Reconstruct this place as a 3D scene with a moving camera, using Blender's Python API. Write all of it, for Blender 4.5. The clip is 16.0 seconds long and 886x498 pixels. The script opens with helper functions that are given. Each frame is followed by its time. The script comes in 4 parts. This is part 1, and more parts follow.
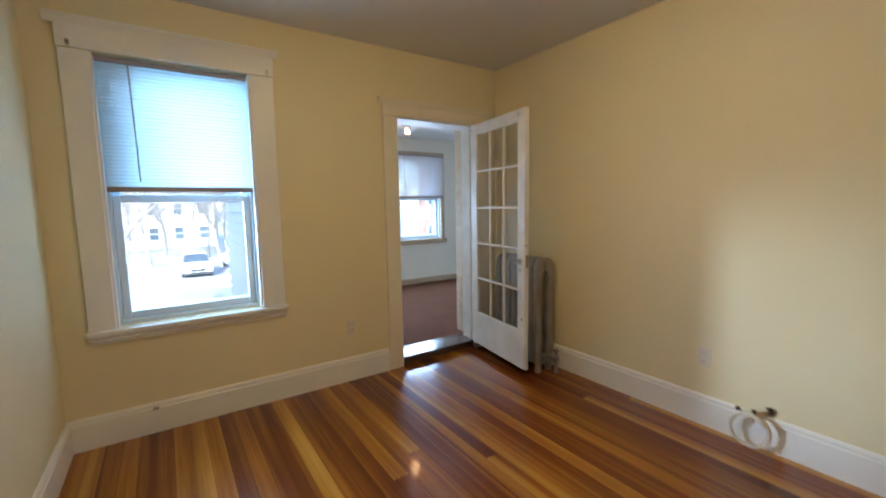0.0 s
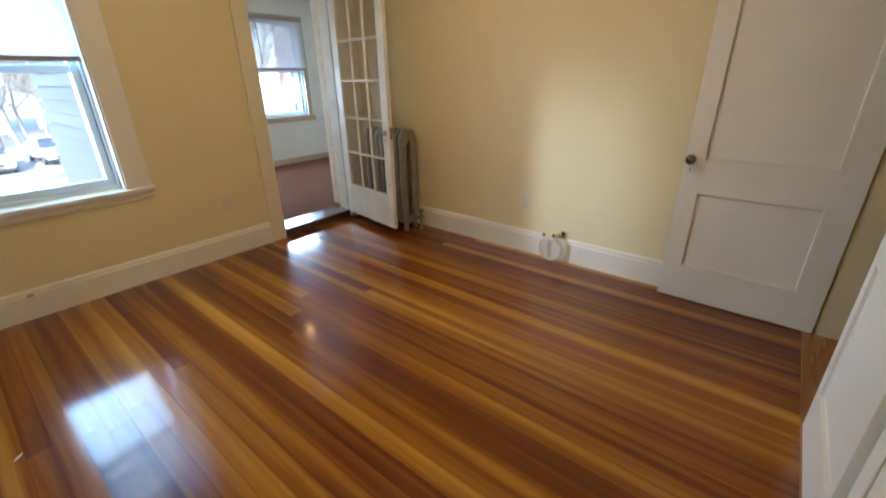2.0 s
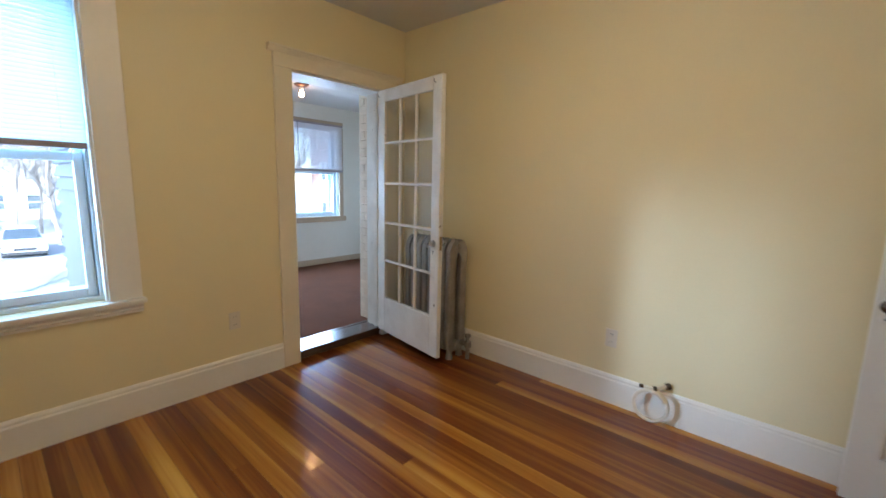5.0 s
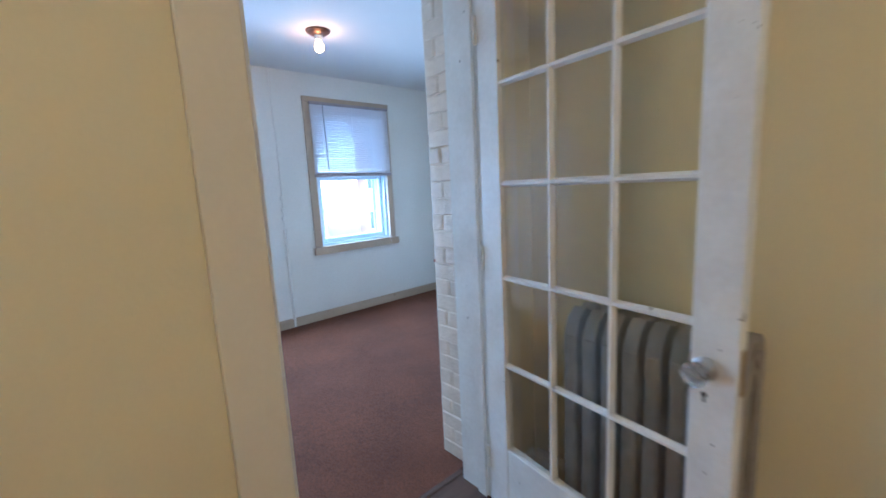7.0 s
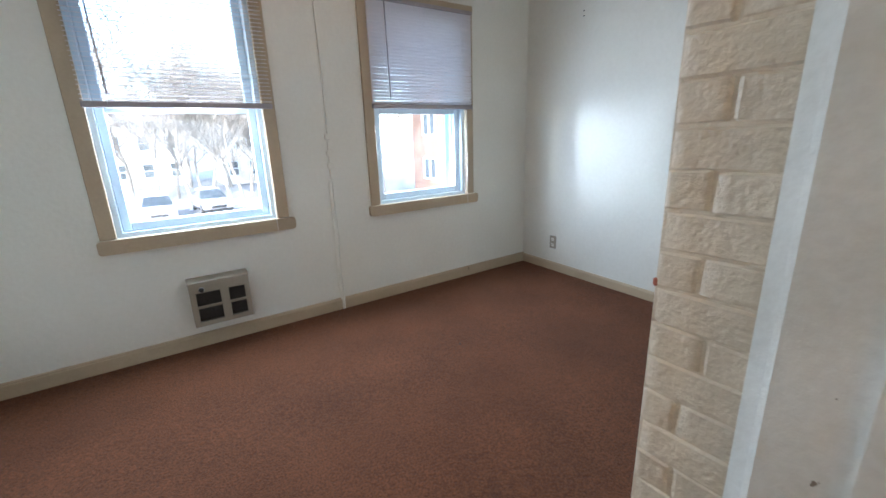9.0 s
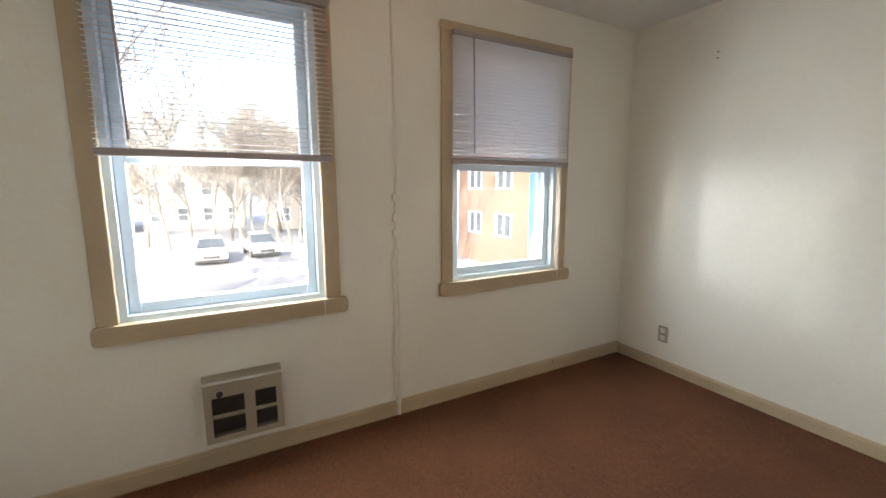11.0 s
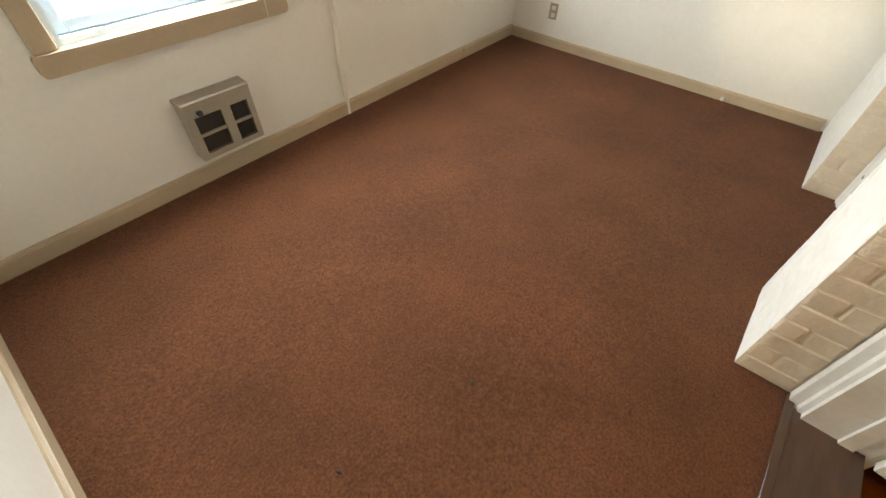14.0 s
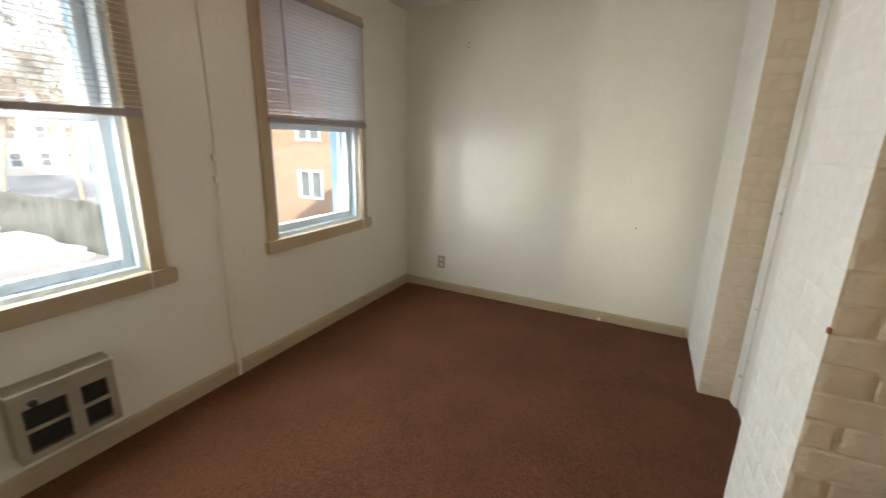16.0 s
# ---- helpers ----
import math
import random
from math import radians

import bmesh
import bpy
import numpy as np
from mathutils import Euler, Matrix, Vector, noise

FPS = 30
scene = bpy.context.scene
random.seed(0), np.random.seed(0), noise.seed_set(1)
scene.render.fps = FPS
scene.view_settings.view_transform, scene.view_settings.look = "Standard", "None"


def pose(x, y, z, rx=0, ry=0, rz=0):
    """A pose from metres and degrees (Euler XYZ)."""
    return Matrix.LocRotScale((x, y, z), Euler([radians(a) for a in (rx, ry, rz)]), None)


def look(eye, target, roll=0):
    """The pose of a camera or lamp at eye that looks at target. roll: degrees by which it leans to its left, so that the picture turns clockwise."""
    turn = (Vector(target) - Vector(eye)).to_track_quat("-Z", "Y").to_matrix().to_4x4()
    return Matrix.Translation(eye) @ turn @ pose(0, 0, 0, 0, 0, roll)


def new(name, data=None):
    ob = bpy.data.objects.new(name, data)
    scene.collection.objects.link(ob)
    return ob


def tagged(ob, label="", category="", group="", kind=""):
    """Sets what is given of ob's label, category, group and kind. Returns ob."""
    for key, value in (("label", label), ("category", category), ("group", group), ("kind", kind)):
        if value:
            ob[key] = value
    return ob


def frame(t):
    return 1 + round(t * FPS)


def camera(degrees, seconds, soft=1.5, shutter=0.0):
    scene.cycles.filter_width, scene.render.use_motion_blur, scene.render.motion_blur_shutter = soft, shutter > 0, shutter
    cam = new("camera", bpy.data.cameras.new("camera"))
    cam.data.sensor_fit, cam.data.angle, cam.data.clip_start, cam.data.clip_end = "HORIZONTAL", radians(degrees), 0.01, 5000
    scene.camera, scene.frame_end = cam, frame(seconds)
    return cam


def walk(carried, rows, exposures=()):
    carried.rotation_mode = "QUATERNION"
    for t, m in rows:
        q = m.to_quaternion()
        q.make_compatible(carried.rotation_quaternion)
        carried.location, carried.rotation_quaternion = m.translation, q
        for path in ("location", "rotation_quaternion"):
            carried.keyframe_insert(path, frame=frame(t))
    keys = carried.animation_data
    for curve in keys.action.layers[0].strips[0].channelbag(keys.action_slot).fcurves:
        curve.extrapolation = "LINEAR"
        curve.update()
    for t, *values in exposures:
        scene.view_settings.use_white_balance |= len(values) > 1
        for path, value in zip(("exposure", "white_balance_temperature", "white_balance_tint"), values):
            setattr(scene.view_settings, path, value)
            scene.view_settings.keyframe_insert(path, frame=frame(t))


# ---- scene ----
cam = camera(94.4, 16.0, soft=1.6, shutter=0.35)
PATH = [
    (0, (-2.631, -2.987, 1.359), (-1.518, -1.339, 1.143), -1.0),
    (0.5, (-2.812, -3.128, 1.353), (-1.492, -1.694, 0.903), -0.9),
    (1, (-2.856, -3.293, 1.365), (-1.42, -2.013, 0.817), -0.4),
    (1.5, (-2.881, -3.366, 1.374), (-1.414, -2.144, 0.779), -1.0),
    (2, (-2.87, -3.375, 1.352), (-1.445, -2.207, 0.575), -0.9),
    (2.5, (-2.868, -3.384, 1.351), (-1.719, -2.289, 0.133), -2.2),
    (3, (-2.862, -3.374, 1.359), (-1.75, -2.397, 0.014), -0.7),
    (3.5, (-2.886, -3.321, 1.357), (-1.493, -2.061, 0.672), 0.0),
    (4, (-2.889, -3.228, 1.353), (-1.415, -1.927, 0.983), 3.0),
    (4.2, (-2.861, -3.172, 1.337), (-1.365, -1.893, 0.983), 3.5),
    (6.3, (-1.738, -1.532, 1.339), (-0.291, -0.178, 1.069), -2.7),
    (6.5, (-1.636, -1.368, 1.344), (-0.159, -0.05, 1.058), -1.7),
    (7, (-1.37, -0.986, 1.33), (-0.05, 0.485, 1.024), -2.8),
    (7.5, (-1.191, -0.63, 1.329), (0.011, 0.931, 0.987), -3.5),
    (8, (-1.031, -0.28, 1.307), (0.126, 1.292, 0.87), -2.3),
    (10.3, (-0.801, 0.325, 1.264), (0.182, 1.981, 0.723), -0.1),
    (10.5, (-0.767, 0.433, 1.292), (0.2, 2.151, 0.951), 0.2),
    (11, (-0.772, 0.74, 1.329), (0.192, 2.467, 1.038), -0.1),
    (11.5, (-0.814, 0.966, 1.352), (0.238, 2.657, 1.168), 2.3),
    (12, (-1.051, 0.984, 1.343), (0.281, 2.422, 0.943), -0.3),
    (12.5, (-1.228, 0.848, 1.358), (0.156, 2.132, 0.696), -1.6),
    (13, (-1.321, 0.751, 1.384), (0.18, 1.86, 0.665), -0.8),
    (13.5, (-1.405, 0.764, 1.378), (-0.186, 1.722, 0.115), -0.1),
    (14, (-1.403, 0.753, 1.384), (-0.342, 1.62, -0.073), 1.3),
    (14.5, (-1.426, 0.756, 1.397), (-0.025, 1.9, 0.545), -0.6),
    (15, (-1.427, 0.731, 1.405), (0.137, 1.92, 1.029), 1.4),
    (15.5, (-1.407, 0.739, 1.39), (0.186, 1.876, 0.981), 0.9),
    (16, (-1.301, 0.803, 1.382), (0.437, 1.654, 0.874), 1.2),
]
EXPOSURES = [
    (0.0, 3.12, 5150, 7), (1.0, 3.15, 5150, 7), (2.0, 3.25, 5450, 7), (2.5, 3.35, 5350, 6), (3.0, 3.5, 5400, 6), (3.5, 3.25, 5250, 7), (4.0, 3.2, 5250, 7),
    (6.5, 3.38, 4400, 9), (7.0, 3.4, 4350, 9), (7.5, 3.4, 4250, 8), (8.0, 3.2, 4550, 8),
    (10.5, 2.94, 7100, 14), (11.5, 2.54, 7200, 14), (12.0, 2.34, 7300, 13), (12.5, 2.43, 7900, 12), (13.0, 2.48, 8000, 12), (13.5, 2.82, 8100, 12),
    (14.0, 3.42, 7800, 13), (14.5, 2.97, 7850, 13), (15.0, 2.66, 7500, 13), (15.5, 2.6, 7500, 13), (16.0, 2.58, 7600, 12),
]
walk(cam, [(t, look(eye, target, roll)) for t, eye, target, roll in PATH], EXPOSURES)

# ---- sky, sun, lamps ----
SUN_TO = Vector((-0.52, -0.70, 0.475)).normalized()
world = bpy.data.worlds.new("world")
scene.world = world
world.use_nodes = True
wn = world.node_tree.nodes
sky = wn.new("ShaderNodeTexSky")
sky.sky_type, sky.sun_disc = "NISHITA", False
sky.sun_elevation = math.asin(SUN_TO.z)
sky.sun_rotation = math.atan2(SUN_TO.x, SUN_TO.y)
world.node_tree.links.new(sky.outputs[0], wn["Background"].inputs[0])
wn["Background"].inputs[1].default_value = 0.13
sun_data = bpy.data.lights.new("sun", "SUN")
sun_data.energy, sun_data.angle, sun_data.color = 2.25, radians(0.5), (1.0, 0.965, 0.92)
sun = new("sun", sun_data)
sun.matrix_world = look(SUN_TO * 40, (0, 0, 0))

# stand-in area lamps: broad ones for the glow of sky and snow in the window openings, narrow ones added outside for
# assumed sun glints, which slant in on the east walls
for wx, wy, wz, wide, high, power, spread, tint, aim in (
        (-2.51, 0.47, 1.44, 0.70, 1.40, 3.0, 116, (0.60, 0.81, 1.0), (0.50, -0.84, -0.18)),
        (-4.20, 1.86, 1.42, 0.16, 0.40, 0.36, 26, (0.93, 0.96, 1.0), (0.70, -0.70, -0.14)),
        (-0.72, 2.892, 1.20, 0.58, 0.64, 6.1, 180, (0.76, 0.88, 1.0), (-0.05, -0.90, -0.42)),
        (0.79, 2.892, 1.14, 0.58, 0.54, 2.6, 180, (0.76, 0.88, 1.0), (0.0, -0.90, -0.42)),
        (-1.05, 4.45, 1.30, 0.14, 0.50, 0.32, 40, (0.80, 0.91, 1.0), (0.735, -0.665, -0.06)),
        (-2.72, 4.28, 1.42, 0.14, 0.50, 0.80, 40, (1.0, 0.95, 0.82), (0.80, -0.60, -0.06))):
    day = bpy.data.lights.new("daylight_stand_in", "AREA")
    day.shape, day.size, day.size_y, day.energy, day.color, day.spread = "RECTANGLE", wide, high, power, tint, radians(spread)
    new("daylight_stand_in", day).matrix_world = look((wx, wy, wz), Vector((wx, wy, wz)) + Vector(aim))

# ---- plan, in metres ----
RX0, RX1, RY0, RH = -3.17, 0.0, -3.745, 2.575     # first room; its window wall is at y = 0
SX0, SX1, SY0, SY1 = -1.83, 1.88, 0.41, 2.735     # porch room
SZ, SZN, SH = 0.06, 0.083, 2.40                   # its carpet at the brick wall and at the window wall, and its ceiling
DX0, DX1, DH = -1.045, -0.262, 2.05                # doorway between the rooms
BX0, BX1, BY = -1.075, -0.185, 0.215               # its brick reveal
QX0, QX1 = 0.262, 1.13                            # second opening in the brick wall
GROUND = -3.2


# ---- materials ----
def nodes_of(m):
    return m.node_tree.nodes, m.node_tree.links


def mat(name, a, b=None, rough=0.6, metal=0.0, scale=4.0, fine=60.0, bump=0.1, grain=(1, 1, 1), coat=0.0, spread=0.0, rough_var=0.1):
    """A surface of two colours mixed by large stains and fine grain, with relief; spread: how far single pieces differ."""
    m = bpy.data.materials.new(name)
    m.use_nodes = True
    n, l = nodes_of(m)
    p = n["Principled BSDF"]
    b = b or tuple(c * 0.86 for c in a)
    geo = n.new("ShaderNodeNewGeometry")
    info = n.new("ShaderNodeObjectInfo")
    shift = n.new("ShaderNodeVectorMath")
    shift.operation = "MULTIPLY_ADD"
    l.new(geo.outputs["Position"], shift.inputs[0])
    shift.inputs[1].default_value = grain
    if spread:
        far = n.new("ShaderNodeMath")
        far.operation = "MULTIPLY"
        far.inputs[1].default_value = 37.0
        l.new(info.outputs["Random"], far.inputs[0])
        l.new(far.outputs[0], shift.inputs[2])
    big = n.new("ShaderNodeTexNoise")
    big.inputs["Scale"].default_value, big.inputs["Detail"].default_value = scale, 5
    small = n.new("ShaderNodeTexNoise")
    small.inputs["Scale"].default_value, small.inputs["Detail"].default_value = fine, 4
    l.new(shift.outputs[0], big.inputs["Vector"])
    l.new(shift.outputs[0], small.inputs["Vector"])
    add = n.new("ShaderNodeMath")
    add.operation = "MULTIPLY_ADD"
    l.new(small.outputs[0], add.inputs[0])
    add.inputs[1].default_value = 0.45
    l.new(big.outputs[0], add.inputs[2])
    ramp = n.new("ShaderNodeValToRGB")
    ramp.color_ramp.elements[0].position, ramp.color_ramp.elements[1].position = 0.45, 0.98
    ramp.color_ramp.elements[0].color, ramp.color_ramp.elements[1].color = (*b, 1), (*a, 1)
    l.new(add.outputs[0], ramp.inputs[0])
    out = ramp.outputs[0]
    if spread:
        hsv = n.new("ShaderNodeHueSaturation")
        val = n.new("ShaderNodeMapRange")
        val.inputs["To Min"].default_value, val.inputs["To Max"].default_value = 1 - spread, 1 + spread
        l.new(info.outputs["Random"], val.inputs[0])
        l.new(val.outputs[0], hsv.inputs["Value"])
        l.new(out, hsv.inputs["Color"])
        out = hsv.outputs[0]
    l.new(out, p.inputs["Base Color"])
    p.inputs["Metallic"].default_value = metal
    p.inputs["Coat Weight"].default_value = coat
    p.inputs["Coat Roughness"].default_value = 0.08
    rr = n.new("ShaderNodeMapRange")
    rr.inputs["To Min"].default_value, rr.inputs["To Max"].default_value = max(0.02, rough - rough_var), min(1, rough + rough_var)
    l.new(big.outputs[0], rr.inputs[0])
    l.new(rr.outputs[0], p.inputs["Roughness"])
    if bump:
        bp = n.new("ShaderNodeBump")
        bp.inputs["Strength"].default_value, bp.inputs["Distance"].default_value = bump, 0.01
        l.new(add.outputs[0], bp.inputs["Height"])
        l.new(bp.outputs[0], p.inputs["Normal"])
    return m


def floor_wood():
    """Varnished old softwood strips: each strip its own tone, streaks along its length, a hard clear finish."""
    m = bpy.data.materials.new("varnished_fir")
    m.use_nodes = True
    n, l = nodes_of(m)
    p = n["Principled BSDF"]
    geo, info = n.new("ShaderNodeNewGeometry"), n.new("ShaderNodeObjectInfo")
    far = n.new("ShaderNodeMath")
    far.operation = "MULTIPLY"
    far.inputs[1].default_value = 91.0
    l.new(info.outputs["Random"], far.inputs[0])
    place = n.new("ShaderNodeVectorMath")
    place.operation = "MULTIPLY_ADD"
    place.inputs[1].default_value = (1.0, 0.022, 1.0)
    l.new(geo.outputs["Position"], place.inputs[0])
    l.new(far.outputs[0], place.inputs[2])
    streak = n.new("ShaderNodeTexNoise")
    streak.inputs["Scale"].default_value, streak.inputs["Detail"].default_value, streak.inputs["Roughness"].default_value = 24.0, 4, 0.5
    l.new(place.outputs[0], streak.inputs["Vector"])
    slow = n.new("ShaderNodeTexNoise")
    slow.inputs["Scale"].default_value, slow.inputs["Detail"].default_value = 9.0, 2
    l.new(place.outputs[0], slow.inputs["Vector"])
    tone = n.new("ShaderNodeMath")
    tone.operation = "MULTIPLY_ADD"
    l.new(streak.outputs[0], tone.inputs[0])
    tone.inputs[1].default_value = 0.42
    part_tone = n.new("ShaderNodeMath")
    part_tone.operation = "MULTIPLY_ADD"
    l.new(info.outputs["Random"], part_tone.inputs[0])
    part_tone.inputs[1].default_value = 0.38
    half = n.new("ShaderNodeMath")
    half.operation = "MULTIPLY_ADD"
    l.new(slow.outputs[0], half.inputs[0])
    half.inputs[1].default_value, half.inputs[2].default_value = 1.1, -0.50
    l.new(half.outputs[0], part_tone.inputs[2])
    l.new(part_tone.outputs[0], tone.inputs[2])
    hair = n.new("ShaderNodeTexNoise")
    hair.inputs["Scale"].default_value, hair.inputs["Detail"].default_value = 110.0, 3
    l.new(place.outputs[0], hair.inputs["Vector"])
    fine = n.new("ShaderNodeMath")
    fine.operation = "MULTIPLY_ADD"
    fine.inputs[1].default_value = 0.26
    l.new(hair.outputs[0], fine.inputs[0])
    l.new(tone.outputs[0], fine.inputs[2])
    ramp = n.new("ShaderNodeValToRGB")
    cr = ramp.color_ramp
    cr.elements[0].position, cr.elements[0].color = 0.28, (0.085, 0.015, 0.0015, 1)
    cr.elements[1].position, cr.elements[1].color = 1.0, (0.56, 0.29, 0.04, 1)
    for pos, col in ((0.47, (0.165, 0.038, 0.0025, 1)), (0.66, (0.29, 0.102, 0.007, 1)), (0.84, (0.43, 0.19, 0.017, 1))):
        e = cr.elements.new(pos)
        e.color = col
    l.new(fine.outputs[0], ramp.inputs[0])
    l.new(ramp.outputs[0], p.inputs["Base Color"])
    p.inputs["Specular IOR Level"].default_value = 0.05
    p.inputs["Coat Weight"].default_value, p.inputs["Coat Roughness"].default_value = 1.0, 0.11
    p.inputs["Coat IOR"].default_value = 1.52
    smear = n.new("ShaderNodeTexNoise")
    smear.inputs["Scale"].default_value, smear.inputs["Detail"].default_value = 3.0, 6
    l.new(geo.outputs["Position"], smear.inputs["Vector"])
    rr = n.new("ShaderNodeMapRange")
    rr.inputs["To Min"].default_value, rr.inputs["To Max"].default_value = 0.22, 0.42
    l.new(smear.outputs[0], rr.inputs[0])
    l.new(rr.outputs[0], p.inputs["Roughness"])
    bp = n.new("ShaderNodeBump")
    bp.inputs["Strength"].default_value, bp.inputs["Distance"].default_value = 0.05, 0.004
    l.new(streak.outputs[0], bp.inputs["Height"])
    l.new(bp.outputs[0], p.inputs["Normal"])
    wave = n.new("ShaderNodeBump")
    wave.inputs["Strength"].default_value, wave.inputs["Distance"].default_value = 0.06, 0.01
    l.new(smear.outputs[0], wave.inputs["Height"])
    l.new(wave.outputs[0], p.inputs["Coat Normal"])
    return m


def carpet_pile():
    """Short-pile brown carpet: tufts, trodden lanes and darker specks."""
    m = mat("carpet_pile", (0.202, 0.074, 0.0305), (0.070, 0.0252, 0.0103), rough=0.95, scale=115.0, fine=400.0, bump=1.0, rough_var=0.03)
    n, l = nodes_of(m)
    p = n["Principled BSDF"]
    p.inputs["Sheen Weight"].default_value = 0.05
    p.inputs["Sheen Roughness"].default_value = 0.6
    p.inputs["Specular IOR Level"].default_value = 0.12
    old = p.inputs["Base Color"].links[0].from_socket
    geo, lanes, speck = n.new("ShaderNodeNewGeometry"), n.new("ShaderNodeTexNoise"), n.new("ShaderNodeTexNoise")
    lanes.inputs["Scale"].default_value, lanes.inputs["Detail"].default_value = 2.6, 5
    speck.inputs["Scale"].default_value, speck.inputs["Detail"].default_value = 38.0, 3
    both, span, hsv = n.new("ShaderNodeMath"), n.new("ShaderNodeMapRange"), n.new("ShaderNodeHueSaturation")
    both.operation = "MULTIPLY_ADD"
    both.inputs[1].default_value = 0.6
    for t in (lanes, speck):
        l.new(geo.outputs["Position"], t.inputs["Vector"])
    l.new(speck.outputs[0], both.inputs[0])
    l.new(lanes.outputs[0], both.inputs[2])
    span.inputs["From Min"].default_value, span.inputs["From Max"].default_value = 0.5, 1.1
    span.inputs["To Min"].default_value, span.inputs["To Max"].default_value = 0.72, 1.28
    l.new(both.outputs[0], span.inputs[0])
    l.new(span.outputs[0], hsv.inputs["Value"])
    l.new(old, hsv.inputs["Color"])
    l.new(hsv.outputs[0], p.inputs["Base Color"])
    return m


def glass(name, tint=(1, 1, 1), dirt=0.0, rough=0.0, film_kind="ShaderNodeBsdfDiffuse"):
    m = bpy.data.materials.new(name)
    m.use_nodes = True
    n, l = nodes_of(m)
    n.remove(n["Principled BSDF"])
    clear, gloss, mix, fres = n.new("ShaderNodeBsdfTransparent"), n.new("ShaderNodeBsdfGlossy"), n.new("ShaderNodeMixShader"), n.new("ShaderNodeLayerWeight")
    clear.inputs[0].default_value = (*tint, 1)
    gloss.inputs["Roughness"].default_value = rough
    fres.inputs[0].default_value = 0.5
    steep, rise = n.new("ShaderNodeMath"), n.new("ShaderNodeMath")
    steep.operation, rise.operation = "POWER", "MULTIPLY_ADD"
    steep.inputs[1].default_value = 4.0
    rise.inputs[1].default_value, rise.inputs[2].default_value = 0.75, 0.035
    l.new(fres.outputs["Facing"], steep.inputs[0])
    l.new(steep.outputs[0], rise.inputs[0])
    l.new(rise.outputs[0], mix.inputs[0])
    l.new(clear.outputs[0], mix.inputs[1])
    l.new(gloss.outputs[0], mix.inputs[2])
    last = mix.outputs[0]
    if dirt:
        film, over = n.new(film_kind), n.new("ShaderNodeMixShader")
        film.inputs[0].default_value = (0.75, 0.73, 0.68, 1)
        noise_t, rng = n.new("ShaderNodeTexNoise"), n.new("ShaderNodeMapRange")
        noise_t.inputs["Scale"].default_value, noise_t.inputs["Detail"].default_value = 9.0, 6
        rng.inputs["From Min"].default_value, rng.inputs["From Max"].default_value = 0.35, 0.75
        rng.inputs["To Max"].default_value = dirt
        l.new(noise_t.outputs[0], rng.inputs[0])
        l.new(rng.outputs[0], over.inputs[0])
        l.new(last, over.inputs[1])
        l.new(film.outputs[0], over.inputs[2])
        last = over.outputs[0]
    l.new(last, n["Material Output"].inputs[0])
    return m


def slat_plastic(name, colour, thin=0.45):
    """Thin painted slats that let part of the daylight through."""
    m = bpy.data.materials.new(name)
    m.use_nodes = True
    n, l = nodes_of(m)
    p = n["Principled BSDF"]
    p.inputs["Base Color"].default_value, p.inputs["Roughness"].default_value = (*colour, 1), 0.4
    tr, mix = n.new("ShaderNodeBsdfTranslucent"), n.new("ShaderNodeMixShader")
    tr.inputs[0].default_value = (*colour, 1)
    mix.inputs[0].default_value = thin
    l.new(p.outputs[0], mix.inputs[1])
    l.new(tr.outputs[0], mix.inputs[2])
    l.new(mix.outputs[0], n["Material Output"].inputs[0])
    return m


def glow(name, colour, power):
    m = bpy.data.materials.new(name)
    m.use_nodes = True
    p = m.node_tree.nodes["Principled BSDF"]
    p.inputs["Base Color"].default_value = (0.9, 0.88, 0.82, 1)
    p.inputs["Emission Color"].default_value, p.inputs["Emission Strength"].default_value = (*colour, 1), power
    return m


YELLOW = mat("yellow_wall_paint", (0.79, 0.70, 0.435), (0.75, 0.66, 0.395), rough=0.55, scale=1.2, fine=90, bump=0.12)
CEIL = mat("ceiling_paint", (0.72, 0.70, 0.66), (0.66, 0.64, 0.60), rough=0.8, scale=1.0, fine=80, bump=0.12)
WHITE = mat("white_gloss_paint", (0.85, 0.825, 0.755), (0.80, 0.775, 0.70), rough=0.38, scale=3, fine=70, bump=0.08)
WORN = mat("old_white_paint", (0.80, 0.78, 0.72), (0.66, 0.63, 0.56), rough=0.42, scale=7, fine=60, bump=0.25)
PORCH = mat("porch_wall_paint", (0.80, 0.77, 0.685), (0.715, 0.68, 0.59), rough=0.42, scale=1.4, fine=45, bump=0.22)
BEIGE = mat("beige_trim_paint", (0.49, 0.380, 0.25), (0.415, 0.318, 0.205), rough=0.45, scale=5, fine=60, bump=0.12)
BRICK_WHITE = mat("white_painted_brick", (0.84, 0.82, 0.76), (0.74, 0.72, 0.65), rough=0.6, scale=22, fine=90, bump=0.6, spread=0.02)
BRICK_TAN = mat("tan_painted_brick", (0.72, 0.60, 0.445), (0.62, 0.505, 0.365), rough=0.6, scale=22, fine=90, bump=0.65, spread=0.04)
# white frames; the blue of the skylight is mixed into their colour
VINYL = mat("skylit_white_vinyl", (0.72, 0.82, 0.88), (0.66, 0.77, 0.83), rough=0.35, scale=4, fine=40, bump=0.02)


BLUE_TRIM = mat("blue_outer_paint", (0.24, 0.48, 0.63), (0.19, 0.40, 0.54), rough=0.5, scale=4, fine=40, bump=0.08)
CASING = mat("cream_casing_paint", (0.80, 0.735, 0.565), (0.75, 0.68, 0.51), rough=0.42, scale=3, fine=70, bump=0.1)
BRONZE = mat("dark_bronze_knob", (0.16, 0.13, 0.10), (0.08, 0.065, 0.05), rough=0.25, metal=0.8, scale=14, fine=80, bump=0.05)


